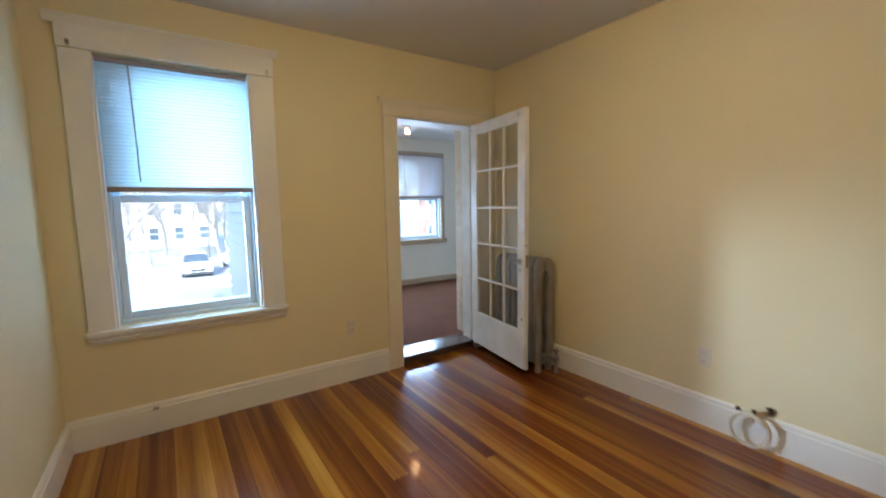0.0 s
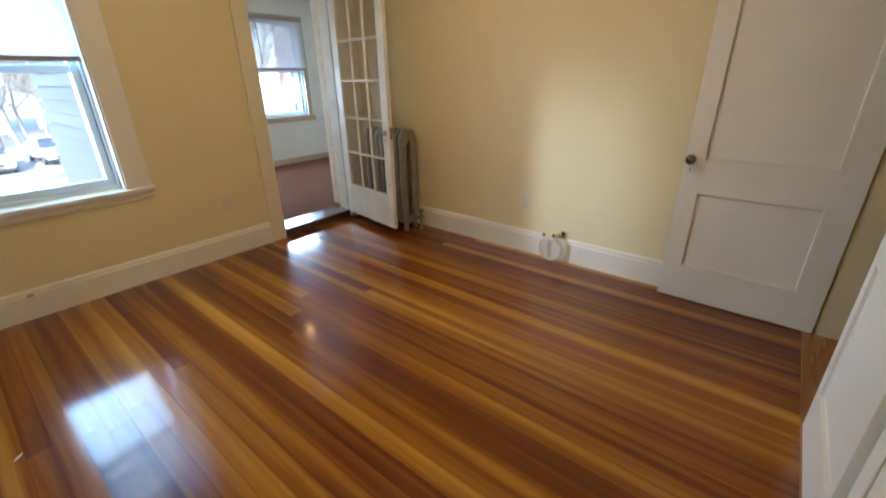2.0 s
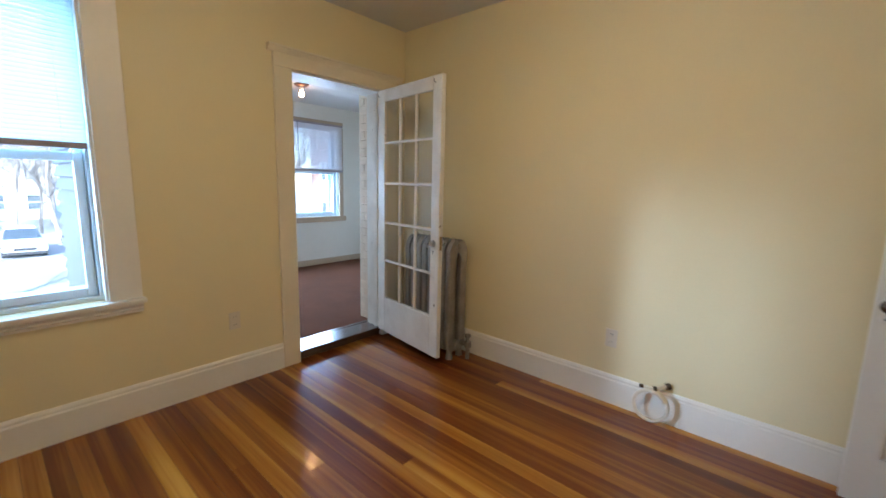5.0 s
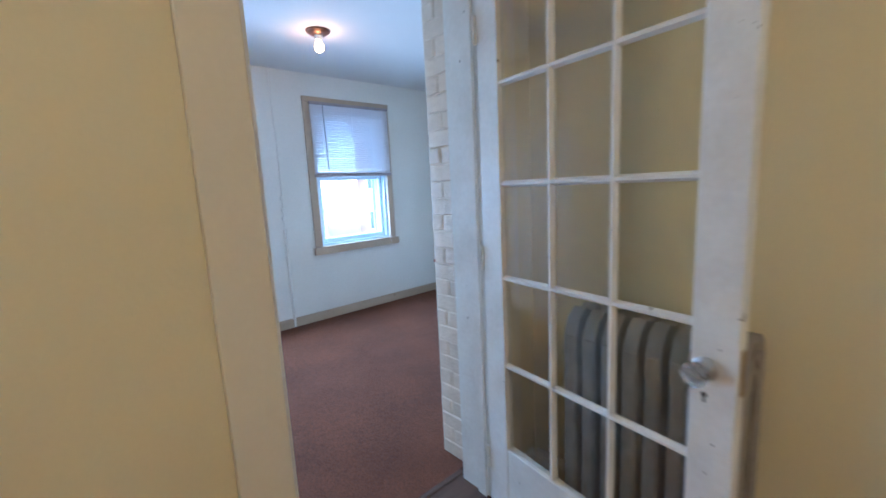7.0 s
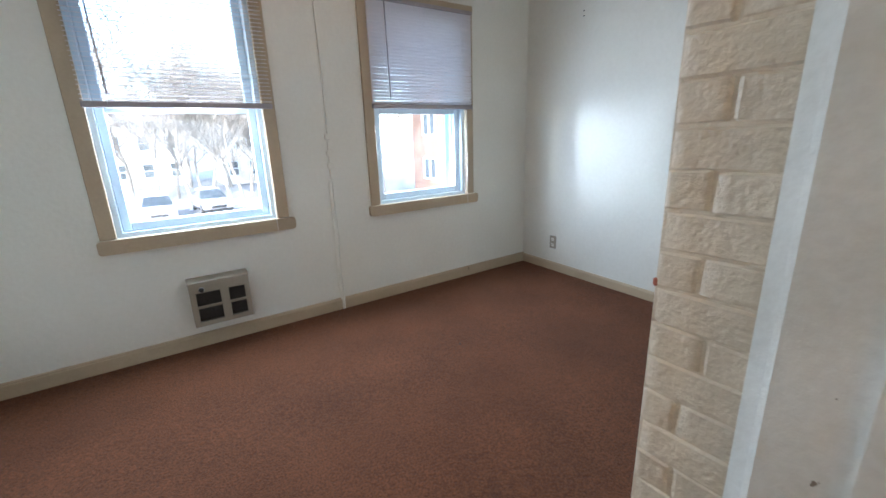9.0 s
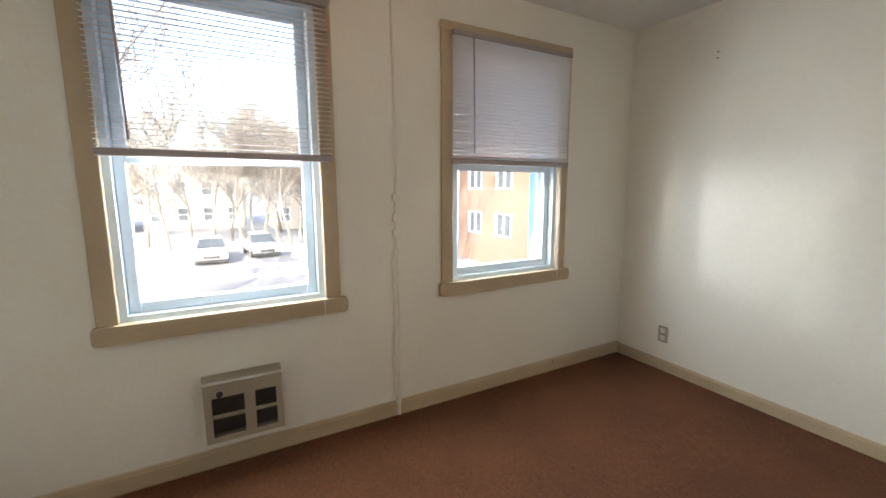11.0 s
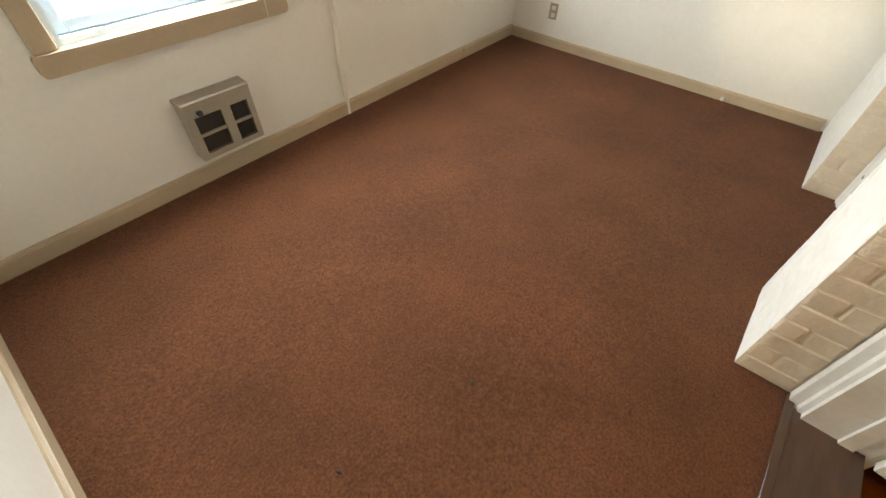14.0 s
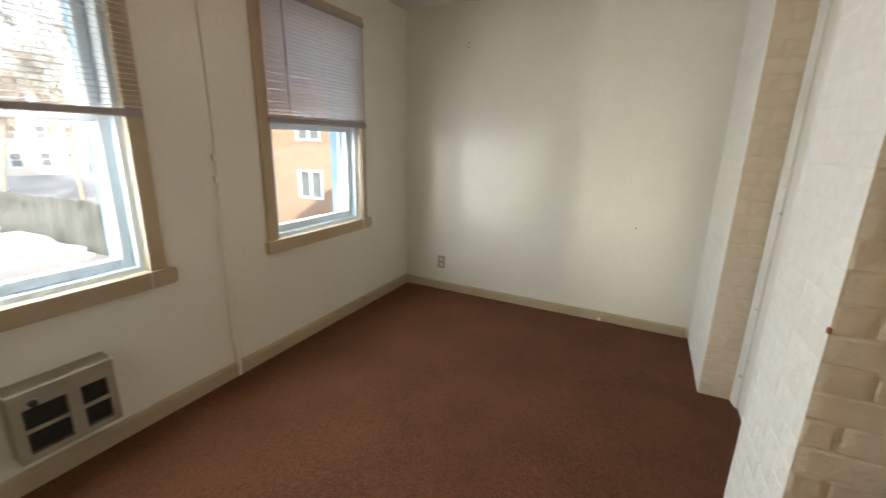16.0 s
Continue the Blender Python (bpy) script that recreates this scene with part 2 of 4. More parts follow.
def chipped(m, scale, edge, colour):
    """Adds small chips of bare, darker ground to a paint."""
    n, l = nodes_of(m)
    p = n["Principled BSDF"]
    old = p.inputs["Base Color"].links[0].from_socket
    spots, cut, mix = n.new("ShaderNodeTexNoise"), n.new("ShaderNodeValToRGB"), n.new("ShaderNodeMix")
    geo = n.new("ShaderNodeNewGeometry")
    spots.inputs["Scale"].default_value, spots.inputs["Detail"].default_value = scale, 4
    l.new(geo.outputs["Position"], spots.inputs["Vector"])
    cut.color_ramp.elements[0].position, cut.color_ramp.elements[1].position = edge, edge + 0.02
    l.new(spots.outputs[0], cut.inputs[0])
    mix.data_type = "RGBA"
    l.new(cut.outputs[0], mix.inputs["Factor"])
    l.new(old, mix.inputs[6])
    mix.inputs[7].default_value = (*colour, 1)
    l.new(mix.outputs[2], p.inputs["Base Color"])


chipped(WORN, 23.0, 0.71, (0.23, 0.19, 0.14))
chipped(BRICK_TAN, 44.0, 0.77, (0.26, 0.19, 0.13))
chipped(BEIGE, 17.0, 0.74, (0.22, 0.16, 0.10))
FLOOR = floor_wood()
GAP = mat("dark_gap", (0.03, 0.012, 0.006), rough=0.9, bump=0)
CARPET = carpet_pile()
OAKSTEP = mat("worn_dark_threshold", (0.10, 0.055, 0.034), (0.045, 0.024, 0.016), rough=0.24, scale=8, fine=50, bump=0.2, grain=(0.15, 1, 1), coat=0.5)
BORDER = mat("border_board", (0.42, 0.20, 0.06), (0.28, 0.11, 0.03), rough=0.28, scale=7, fine=50, bump=0.1, grain=(0.1, 1, 1), coat=0.4)
IRON = mat("silver_painted_iron", (0.36, 0.335, 0.30), (0.21, 0.195, 0.175), rough=0.42, metal=0.35, scale=8, fine=55, bump=0.35)
HEATER = mat("taupe_enamel", (0.36, 0.31, 0.235), (0.29, 0.25, 0.185), rough=0.45, scale=6, fine=60, bump=0.12)
DARK = mat("dark_inside", (0.03, 0.028, 0.026), rough=0.7, bump=0)
GRILLE = mat("dusty_grey_mesh", (0.105, 0.095, 0.082), (0.055, 0.05, 0.044), rough=0.6, metal=0.4, scale=30, fine=200, bump=0.1)
STEEL = mat("brushed_steel", (0.5, 0.49, 0.47), (0.36, 0.35, 0.33), rough=0.35, metal=0.9, scale=12, fine=80, bump=0.05)
BRASS = mat("old_brass", (0.42, 0.31, 0.14), (0.24, 0.17, 0.075), rough=0.35, metal=0.9, scale=10, fine=60, bump=0.06)
PLATE = mat("almond_plastic", (0.72, 0.66, 0.54), (0.68, 0.62, 0.50), rough=0.4, scale=4, fine=30, bump=0)
CREAM = mat("cream_hose", (0.78, 0.72, 0.58), (0.70, 0.63, 0.49), rough=0.45, scale=8, fine=50, bump=0.05)
BROWN_METAL = mat("dark_copper_enamel", (0.12, 0.055, 0.03), (0.07, 0.03, 0.018), rough=0.35, metal=0.5, scale=8, fine=50, bump=0.02)
PORCELAIN = mat("white_porcelain", (0.85, 0.83, 0.78), rough=0.25, bump=0)
SLAT_COOL = slat_plastic("pale_blind_slat", (0.80, 0.88, 0.90), 0.55)
SLAT_WARM = slat_plastic("rosy_white_blind_slat", (0.84, 0.80, 0.79), 0.32)
RAIL = mat("grey_mauve_rail", (0.36, 0.315, 0.31), (0.31, 0.27, 0.265), rough=0.45, bump=0)
PANE = glass("dusty_window_glass", dirt=0.014, film_kind="ShaderNodeBsdfTranslucent")
DOORPANE = glass("old_door_glass", (0.95, 0.96, 0.94), 0.05)
CRYSTAL = bpy.data.materials.new("cut_glass")
CRYSTAL.use_nodes = True
CRYSTAL.node_tree.nodes["Principled BSDF"].inputs["Transmission Weight"].default_value = 0.9
CRYSTAL.node_tree.nodes["Principled BSDF"].inputs["Roughness"].default_value = 0.03
SHADE = glow("lit_frosted_glass", (1.0, 0.64, 0.29), 4.0)
SIDING = mat("pale_grey_clapboard", (0.27, 0.275, 0.285), (0.20, 0.205, 0.215), rough=0.5, scale=3, fine=40, bump=0.1, spread=0.03)
ASPHALT = mat("salted_asphalt", (0.31, 0.31, 0.305), (0.19, 0.19, 0.19), rough=0.85, scale=0.25, fine=12, bump=0.3)
SNOW = mat("old_snow", (0.85, 0.86, 0.88), (0.68, 0.69, 0.71), rough=0.7, scale=2, fine=20, bump=0.5)
FENCE = mat("weathered_fence", (0.082, 0.090, 0.082), (0.036, 0.042, 0.038), rough=0.8, scale=2, fine=25, bump=0.3, grain=(1, 1, 0.15), spread=0.22)
BARK = mat("grey_bark", (0.27, 0.245, 0.21), (0.15, 0.135, 0.115), rough=0.9, scale=5, fine=25, bump=0.5, grain=(1, 1, 0.2))
REDBRICK = mat("orange_red_brick", (0.37, 0.225, 0.16), (0.28, 0.165, 0.115), rough=0.8, scale=1.5, fine=14, bump=0.2, grain=(1, 1, 4))


def coursed(m, long, high, joint):
    """Adds brick courses and pale joints to a far facade whose face runs along y."""
    n, l = nodes_of(m)
    p = n["Principled BSDF"]
    old = p.inputs["Base Color"].links[0].from_socket
    geo, turn, back, bricks, mix = n.new("ShaderNodeNewGeometry"), n.new("ShaderNodeSeparateXYZ"), n.new("ShaderNodeCombineXYZ"), n.new("ShaderNodeTexBrick"), n.new("ShaderNodeMix")
    l.new(geo.outputs["Position"], turn.inputs[0])
    l.new(turn.outputs["Y"], back.inputs["X"])
    l.new(turn.outputs["Z"], back.inputs["Y"])
    l.new(back.outputs[0], bricks.inputs["Vector"])
    bricks.inputs["Scale"].default_value, bricks.inputs["Mortar Size"].default_value = 1.0, joint
    bricks.inputs["Brick Width"].default_value, bricks.inputs["Row Height"].default_value = long, high
    bricks.inputs["Color1"].default_value, bricks.inputs["Color2"].default_value, bricks.inputs["Mortar"].default_value = (1, 1, 1, 1), (0.72, 0.66, 0.62, 1), (1.25, 1.45, 1.55, 1)
    mix.data_type, mix.blend_type = "RGBA", "MULTIPLY"
    mix.inputs["Factor"].default_value = 1.0
    l.new(old, mix.inputs[6])
    l.new(bricks.outputs["Color"], mix.inputs[7])
    l.new(mix.outputs[2], p.inputs["Base Color"])


coursed(REDBRICK, 0.22, 0.075, 0.008)
CARPAINT = mat("pale_silver_car_paint", (0.62, 0.65, 0.67), (0.58, 0.60, 0.62), rough=0.25, metal=0.3, scale=2, fine=20, bump=0, coat=0.8)
CARGLASS = mat("tinted_car_glass", (0.04, 0.05, 0.055), rough=0.08, bump=0, coat=0.5)
FARGLASS = mat("far_window_glass", (0.13, 0.155, 0.17), (0.09, 0.11, 0.125), rough=0.15, bump=0)
RUBBER = mat("tyre_rubber", (0.025, 0.025, 0.025), rough=0.8, bump=0)
ROOF = mat("snow_dusted_shingle", (0.70, 0.71, 0.73), (0.36, 0.36, 0.37), rough=0.9, scale=1.5, fine=9, bump=0.3)
FARWALL = mat("pale_house_paint", (0.66, 0.62, 0.53), (0.58, 0.54, 0.46), rough=0.7, scale=0.6, fine=8, bump=0.1, spread=0.15)


# ---- mesh helpers ----
def box(bm, x0, x1, y0, y1, z0, z1, bevel=0.0, seg=1):
    """Adds an upright box, its edges rounded by bevel."""
    made = bmesh.ops.create_cube(bm, size=1.0, matrix=Matrix.LocRotScale(((x0 + x1) / 2, (y0 + y1) / 2, (z0 + z1) / 2), None, (x1 - x0, y1 - y0, z1 - z0)))
    if bevel:
        edges = list({e for v in made["verts"] for e in v.link_edges})
        bmesh.ops.bevel(bm, geom=edges, offset=bevel, segments=seg, affect="EDGES", profile=0.7)
    return bm


def rod(bm, a, b, r0, r1=None, sides=10, caps=True):
    a, b = Vector(a), Vector(b)
    turn = (b - a).to_track_quat("Z", "Y").to_matrix().to_4x4()
    bmesh.ops.create_cone(bm, cap_ends=caps, segments=sides, radius1=r0, radius2=r0 if r1 is None else r1, depth=(b - a).length,
                          matrix=Matrix.Translation((a + b) / 2) @ turn)
    return bm


def turned(bm, profile, m=Matrix(), sides=24):
    """A body turned about z from (radius, height) pairs."""
    rings = []
    for r, z in profile:
        rings.append([bm.verts.new(m @ Vector((r * math.cos(2 * math.pi * k / sides), r * math.sin(2 * math.pi * k / sides), z))) for k in range(sides)])
    for lo, hi in zip(rings, rings[1:]):
        for k in range(sides):
            bm.faces.new((lo[k], lo[(k + 1) % sides], hi[(k + 1) % sides], hi[k]))
    bm.faces.new(list(reversed(rings[0])))
    bm.faces.new(rings[-1])
    return bm


def extruded(bm, outline, axis, a, b):
    """A prism: outline of pairs across the axis, from a to b along it."""
    def at(u, v, w):
        return {"x": (w, u, v), "y": (u, w, v), "z": (u, v, w)}[axis]
    lo = [bm.verts.new(at(u, v, a)) for u, v in outline]
    hi = [bm.verts.new(at(u, v, b)) for u, v in outline]
    for k in range(len(outline)):
        j = (k + 1) % len(outline)
        bm.faces.new((lo[k], lo[j], hi[j], hi[k]))
    bm.faces.new(list(reversed(lo)))
    bm.faces.new(hi)
    bmesh.ops.recalc_face_normals(bm, faces=bm.faces)
    return bm


def tube(bm, points, r, sides=8, closed=False):
    pts = [Vector(p) for p in points]
    rings = []
    count = len(pts)
    for k, p in enumerate(pts):
        ahead = pts[(k + 1) % count] - pts[k - 1] if closed else pts[min(k + 1, count - 1)] - pts[max(k - 1, 0)]
        q = ahead.to_track_quat("Z", "Y")
        rings.append([bm.verts.new(p + q @ Vector((r * math.cos(2 * math.pi * s / sides), r * math.sin(2 * math.pi * s / sides), 0))) for s in range(sides)])
    pairs = list(zip(rings, rings[1:])) + ([(rings[-1], rings[0])] if closed else [])
    for lo, hi in pairs:
        off = min(range(sides), key=lambda o: (lo[0].co - hi[o].co).length)
        for s in range(sides):
            bm.faces.new((lo[s], lo[(s + 1) % sides], hi[(s + 1 + off) % sides], hi[(s + off) % sides]))
    if not closed:
        bm.faces.new(list(reversed(rings[0])))
        bm.faces.new(rings[-1])
    bmesh.ops.recalc_face_normals(bm, faces=bm.faces)
    return bm


def mesh_of(name, bm, material, smooth=None):
    me = bpy.data.meshes.new(name)
    bm.to_mesh(me)
    bm.free()
    me.materials.append(material)
    if smooth is not None:
        me.shade_smooth()
        me.set_sharp_from_angle(angle=radians(smooth))
    return me


def part(name, bm, material, parent=None, label="", smooth=None):
    """One mesh object from a bmesh, under a thing or a part."""
    ob = new(name, mesh_of(name, bm, material, smooth))
    if parent:
        ob.parent = parent
    if label:
        ob["label"] = label
    return ob


def shared(name, me, parent, m):
    ob = new(name, me)
    ob.parent = parent
    ob.matrix_basis = m
    return ob


def thing(name, label, category, m=Matrix(), group="", kind=""):
    ob = new(name)
    ob.empty_display_size = 0.1
    ob.matrix_basis = m
    return tagged(ob, label, category, group, kind)


def bm_new():
    return bmesh.new()


def slab(name, material, *size, label="", category="", bevel=0.0, kind="structure"):
    return tagged(part(name, box(bm_new(), *size, bevel=bevel), material), label, category, kind=kind)


def pierced(bm, u0, u1, w0, w1, z0, z1, holes, along="x"):
    """A wall with thickness w0..w1 from u0 to u1, with openings (ua, ub, za, zb) right through it."""
    us = sorted({u0, u1, *(h[0] for h in holes), *(h[1] for h in holes)})
    zs = sorted({z0, z1, *(h[2] for h in holes), *(h[3] for h in holes)})
    us, zs = [u for u in us if u0 <= u <= u1], [z for z in zs if z0 <= z <= z1]
    for ua, ub in zip(us, us[1:]):
        for za, zb in zip(zs, zs[1:]):
            mu, mz = (ua + ub) / 2, (za + zb) / 2
            if not any(h[0] < mu < h[1] and h[2] < mz < h[3] for h in holes):
                box(bm, *((ua, ub, w0, w1) if along == "x" else (w0, w1, ua, ub)), za, zb)
    bmesh.ops.remove_doubles(bm, verts=bm.verts, dist=1e-5)
    inner = [f for f in bm.faces if all(len(e.link_faces) > 2 for e in f.edges) and abs(f.normal[1 if along == "x" else 0]) < 0.5]
    bmesh.ops.delete(bm, geom=inner, context="FACES_ONLY")
    return bm


# ---- structure: first room ----
W1 = (-2.905, -2.112, 0.68, 2.215)
floor = slab("floor", GAP, RX0 - 0.15, 0.15, RY0 - 1.6, 0.2, -0.2, -0.004, label="varnished amber softwood strip floor, worn and shiny", category="floor")
wall_north = part("wall_north", pierced(bm_new(), RX0 - 0.15, SX1 + 0.15, 0, BY - 0.051, -0.2, 2.75, [W1, (DX0 - 0.02, DX1 + 0.02, -0.004, DH + 0.02)]), YELLOW)
tagged(wall_north, "pale yellow painted plaster wall with window and doorway", "wall", kind="structure")
wall_brick = part("wall_brick", pierced(bm_new(), RX0 - 0.15, SX1 + 0.15, BY - 0.051, SY0 - 0.008, -0.2, 2.75, [W1, (BX0, BX1 + 0.008, -0.004, 2.13), (QX0, QX1 + 0.008, -0.2, 2.13)]), BRICK_WHITE)
tagged(wall_brick, "thick brick wall painted white with tan painted reveals", "wall", kind="structure")
slab("wall_east", YELLOW, 0, 0.15, RY0 - 1.6, 0, -0.2, 2.75, label="plain pale yellow painted plaster wall", category="wall")
slab("wall_west", YELLOW, RX0 - 0.15, RX0, RY0 - 1.6, 0, -0.2, 2.75, label="plain pale yellow painted plaster wall beside window", category="wall")
wall_south = part("wall_south", pierced(bm_new(), RX0, 0, RY0 - 0.14, RY0, -0.2, 2.75, [(-0.90, -0.10, -0.004, 2.06)]), YELLOW)
tagged(wall_south, "pale yellow plaster wall with open white doorway", "wall", kind="structure")
slab("wall_hall", YELLOW, RX0, 0, RY0 - 1.6, RY0 - 1.5, -0.2, 2.75, label="pale yellow wall of the hall behind the doorway", category="wall")
slab("ceiling", CEIL, RX0 - 0.15, 0.15, RY0 - 1.6, 0, RH, RH + 0.12, label="plain off-white plaster ceiling", category="ceiling")

# ---- structure: porch room ----
W2 = (-1.128, -0.322, 0.80, 2.150)
W3 = (0.398, 1.192, 0.80, 2.150)
carpet = part("floor_porch", extruded(bm_new(), [(SY0 - 0.196, -0.15), (SY1, -0.15), (SY1, SZN), (SY0, SZ), (SY0 - 0.196, SZ)], "x", SX0, SX1), CARPET)
tagged(carpet, "worn reddish-brown short-pile carpet wall to wall", "carpet", kind="structure")
wall_porch_north = part("wall_porch_north", pierced(bm_new(), SX0 - 0.14, SX1 + 0.14, SY1, SY1 + 0.15, -0.2, 2.75, [W2, W3]), PORCH)
tagged(wall_porch_north, "off-white painted wall with two windows and scuffs", "wall", kind="structure")
slab("wall_porch_east", PORCH, SX1, SX1 + 0.14, SY0 - 0.008, SY1, -0.2, 2.75, label="plain off-white painted wall with nail holes", category="wall")
slab("wall_porch_west", PORCH, SX0 - 0.10, SX0, SY0 - 0.008, SY1, -0.2, 2.75, label="plain off-white painted end wall", category="wall")
slab("ceiling_porch", CEIL, SX0, SX1, SY0 - 0.008, SY1, SH, SH + 0.12, label="plain off-white porch room ceiling", category="ceiling")
slab("door_closed_back", WHITE, QX0, QX1, BY - 0.05, BY + 0.012, SZ, 2.13, label="closed white painted door in the brick recess", category="door")


# ---- mouldings ----
def base_run(name, material, a, b, height, thick, side, label):
    """A skirting board from a to b on the floor, with a rounded top bead; side: the unit step from wall to room."""
    a, b, s = Vector(a), Vector(b), Vector(side)
    prof = [(0, 0), (thick, 0), (thick, height * 0.82), (thick * 0.75, height * 0.86), (thick * 0.8, height * 0.93), (thick * 0.45, height), (0, height)]
    bm = bm_new()
    rings = [[bm.verts.new(p + s * u + Vector((0, 0, v))) for u, v in prof] for p in (a, b)]
    for k in range(len(prof)):
        j = (k + 1) % len(prof)
        bm.faces.new((rings[0][k], rings[0][j], rings[1][j], rings[1][k]))
    bm.faces.new(rings[0])
    bm.faces.new(rings[1])
    bmesh.ops.recalc_face_normals(bm, faces=bm.faces)
    return tagged(part(name, bm, material), label, "baseboard", kind="structure")


LB = "tall white painted baseboard with a beaded top"
base_run("baseboard", WHITE, (RX0, 0, 0), (-1.171, 0, 0), 0.185, 0.02, (0, -1, 0), LB)
base_run("baseboard", WHITE, (0, -0.02, 0), (0, RY0 + 0.02, 0), 0.185, 0.02, (-1, 0, 0), LB)
base_run("baseboard", WHITE, (RX0, -0.02, 0), (RX0, RY0, 0), 0.185, 0.02, (1, 0, 0), LB)
base_run("baseboard", WHITE, (-0.107, 0, 0), (-0.02, 0, 0), 0.185, 0.02, (0, -1, 0), LB)
LP = "low beige painted baseboard above brown carpet"
base_run("baseboard", BEIGE, (SX0, SY1, SZN), (SX1, SY1, SZN), 0.084, 0.016, (0, -1, 0), LP)
base_run("baseboard", BEIGE, (SX1, SY1 - 0.016, SZN), (SX1, SY0 + 0.012, SZ), 0.074, 0.016, (-1, 0, 0), LP)
base_run("baseboard", BEIGE, (SX0, SY1 - 0.016, SZN), (SX0, SY0 + 0.012, SZ), 0.074, 0.016, (1, 0, 0), LP)


def crown(bm, x0, x1, z, y=0.0, out=0.045):
    """A shallow moulded cap above a head casing."""
    prof = [(y, z), (y - 0.020, z), (y - 0.026, z + 0.010), (y - out * 0.8, z + 0.026), (y - out, z + 0.030), (y - out, z + 0.042), (y, z + 0.042)]
    return extruded(bm, prof, "x", x0, x1)


# ---- windows ----
def sash(bm, x0, x1, z0, z1, y, stile=0.055, rail=0.055, deep=0.035):
    for a in ((x0, x0 + stile, z0, z1), (x1 - stile, x1, z0, z1), (x0 + stile, x1 - stile, z0, z0 + rail), (x0 + stile, x1 - stile, z1 - rail, z1)):
        box(bm, a[0], a[1], y, y + deep, a[2], a[3], bevel=0.004)
    return bm


def double_hung(name, hole, y_in, y_out, label, frame_mat):
    """A two-sash window in an opening through the wall from y_in to y_out."""
    x0, x1, z0, z1 = hole
    win = thing(name, label, "window", kind="structure")
    f = bm_new()
    for a in ((x0, x0 + 0.026, z0, z1), (x1 - 0.026, x1, z0, z1), (x0 + 0.026, x1 - 0.026, z1 - 0.03, z1), (x0 + 0.026, x1 - 0.026, z0, z0 + 0.022)):
        box(f, a[0], a[1], y_in, y_out, a[2], a[3])
    part("window_frame", f, frame_mat, win)
    mid = (z0 + z1) / 2 - 0.02
    low = part("lower_sash", sash(bm_new(), x0 + 0.027, x1 - 0.027, z0 + 0.023, mid + 0.02, y_in + 0.035, stile=0.042, rail=0.045), frame_mat, win)
    up = part("upper_sash", sash(bm_new(), x0 + 0.027, x1 - 0.027, mid - 0.02, z1 - 0.031, y_in + 0.073, stile=0.042, rail=0.04), frame_mat, win)
    for s, a, b, y in ((low, z0 + 0.06, mid - 0.02, y_in + 0.052), (up, mid + 0.015, z1 - 0.065, y_in + 0.09)):
        pn = part("pane", box(bm_new(), x0 + 0.062, x1 - 0.062, y, y + 0.004, a, b), PANE, s)
        pn.visible_shadow = False
    st = bm_new()
    for x in (x0 + 0.028, x1 - 0.052):
        box(st, x, x + 0.024, y_in + 0.115, y_in + 0.135, z0 + 0.024, z1 - 0.032)
    box(st, x0 + 0.052, x1 - 0.052, y_in + 0.115, y_in + 0.135, mid - 0.012, mid + 0.012)
    part("storm_frame", st, frame_mat, win)
    return win


def blind(name_label, x0, x1, top, bottom, y, material, tilt, wand_x, group="window blinds", stack=6, twist=0.0):
    """A slatted blind: head rail, single slats, bottom rail, ladder cords and a tilt wand."""
    b = thing("window_blind", name_label, "blind", group=group)
    part("headrail", box(bm_new(), x0, x1, y - 0.014, y + 0.012, top - 0.026, top, bevel=0.003), RAIL, b)
    part("bottom_rail", box(bm_new(), x0, x1, y - 0.013, y + 0.012, bottom, bottom + 0.030, bevel=0.004), RAIL, b, "dark mauve bottom rail with bunched slats")
    bm = bm_new()
    w = 0.0125
    prof = [(-w, -0.0012), (-w * 0.4, 0.0006), (w * 0.4, 0.0006), (w, -0.0012), (w, -0.0006), (w * 0.4, 0.0012), (-w * 0.4, 0.0012), (-w, -0.0006)]
    extruded(bm, prof, "x", -0.5, 0.5)
    me = mesh_of("slat", bm, material, 30)
    z = bottom + 0.040
    count = int((top - 0.036 - z) / 0.0205)
    pitch = (top - 0.036 - z) / count
    for k in range(count + 1):
        wob = random.uniform(-2, 2)
        shared("slat", me, b, Matrix.LocRotScale(((x0 + x1) / 2, y, z + k * pitch), Euler((radians(tilt + wob), radians(random.uniform(-0.08, 0.08) + twist), 0)), (x1 - x0 - 0.006, 1, 1)))
    for u in (0.12, 0.5, 0.88):
        x = x0 + (x1 - x0) * u
        part("ladder_cord", box(bm_new(), x - 0.0008, x + 0.0008, y - 0.0141, y - 0.0129, bottom + 0.02, top - 0.02), material, b)
    if wand_x is not None:
        part("tilt_wand", rod(bm_new(), (wand_x, y - 0.022, top - 0.03), (wand_x + 0.012, y - 0.022, bottom + 0.06), 0.0042, sides=6), RAIL, b)
    return b


win1 = double_hung("window_1", W1, 0.055, 0.40, "white double-hung window with painted casing in yellow wall", VINYL)
cs = bm_new()
box(cs, -3.03, -2.905, -0.022, 0, 0.68, 2.215, bevel=0.003)
part("side_casing", cs, WHITE, win1)
part("side_casing", box(bm_new(), -2.112, -1.968, -0.022, 0, 0.68, 2.215, bevel=0.003), WHITE, win1)
part("head_casing", box(bm_new(), -3.035, -1.963, -0.025, 0, 2.216, 2.338, bevel=0.003), WHITE, win1)
part("head_crown", crown(bm_new(), -3.075, -1.935, 2.339), WHITE, win1)
st = bm_new()
box(st, -3.045, -1.955, -0.055, 0.054, 0.655, 0.679, bevel=0.008, seg=2)
part("window_sill", st, WHITE, win1)
ap = bm_new()
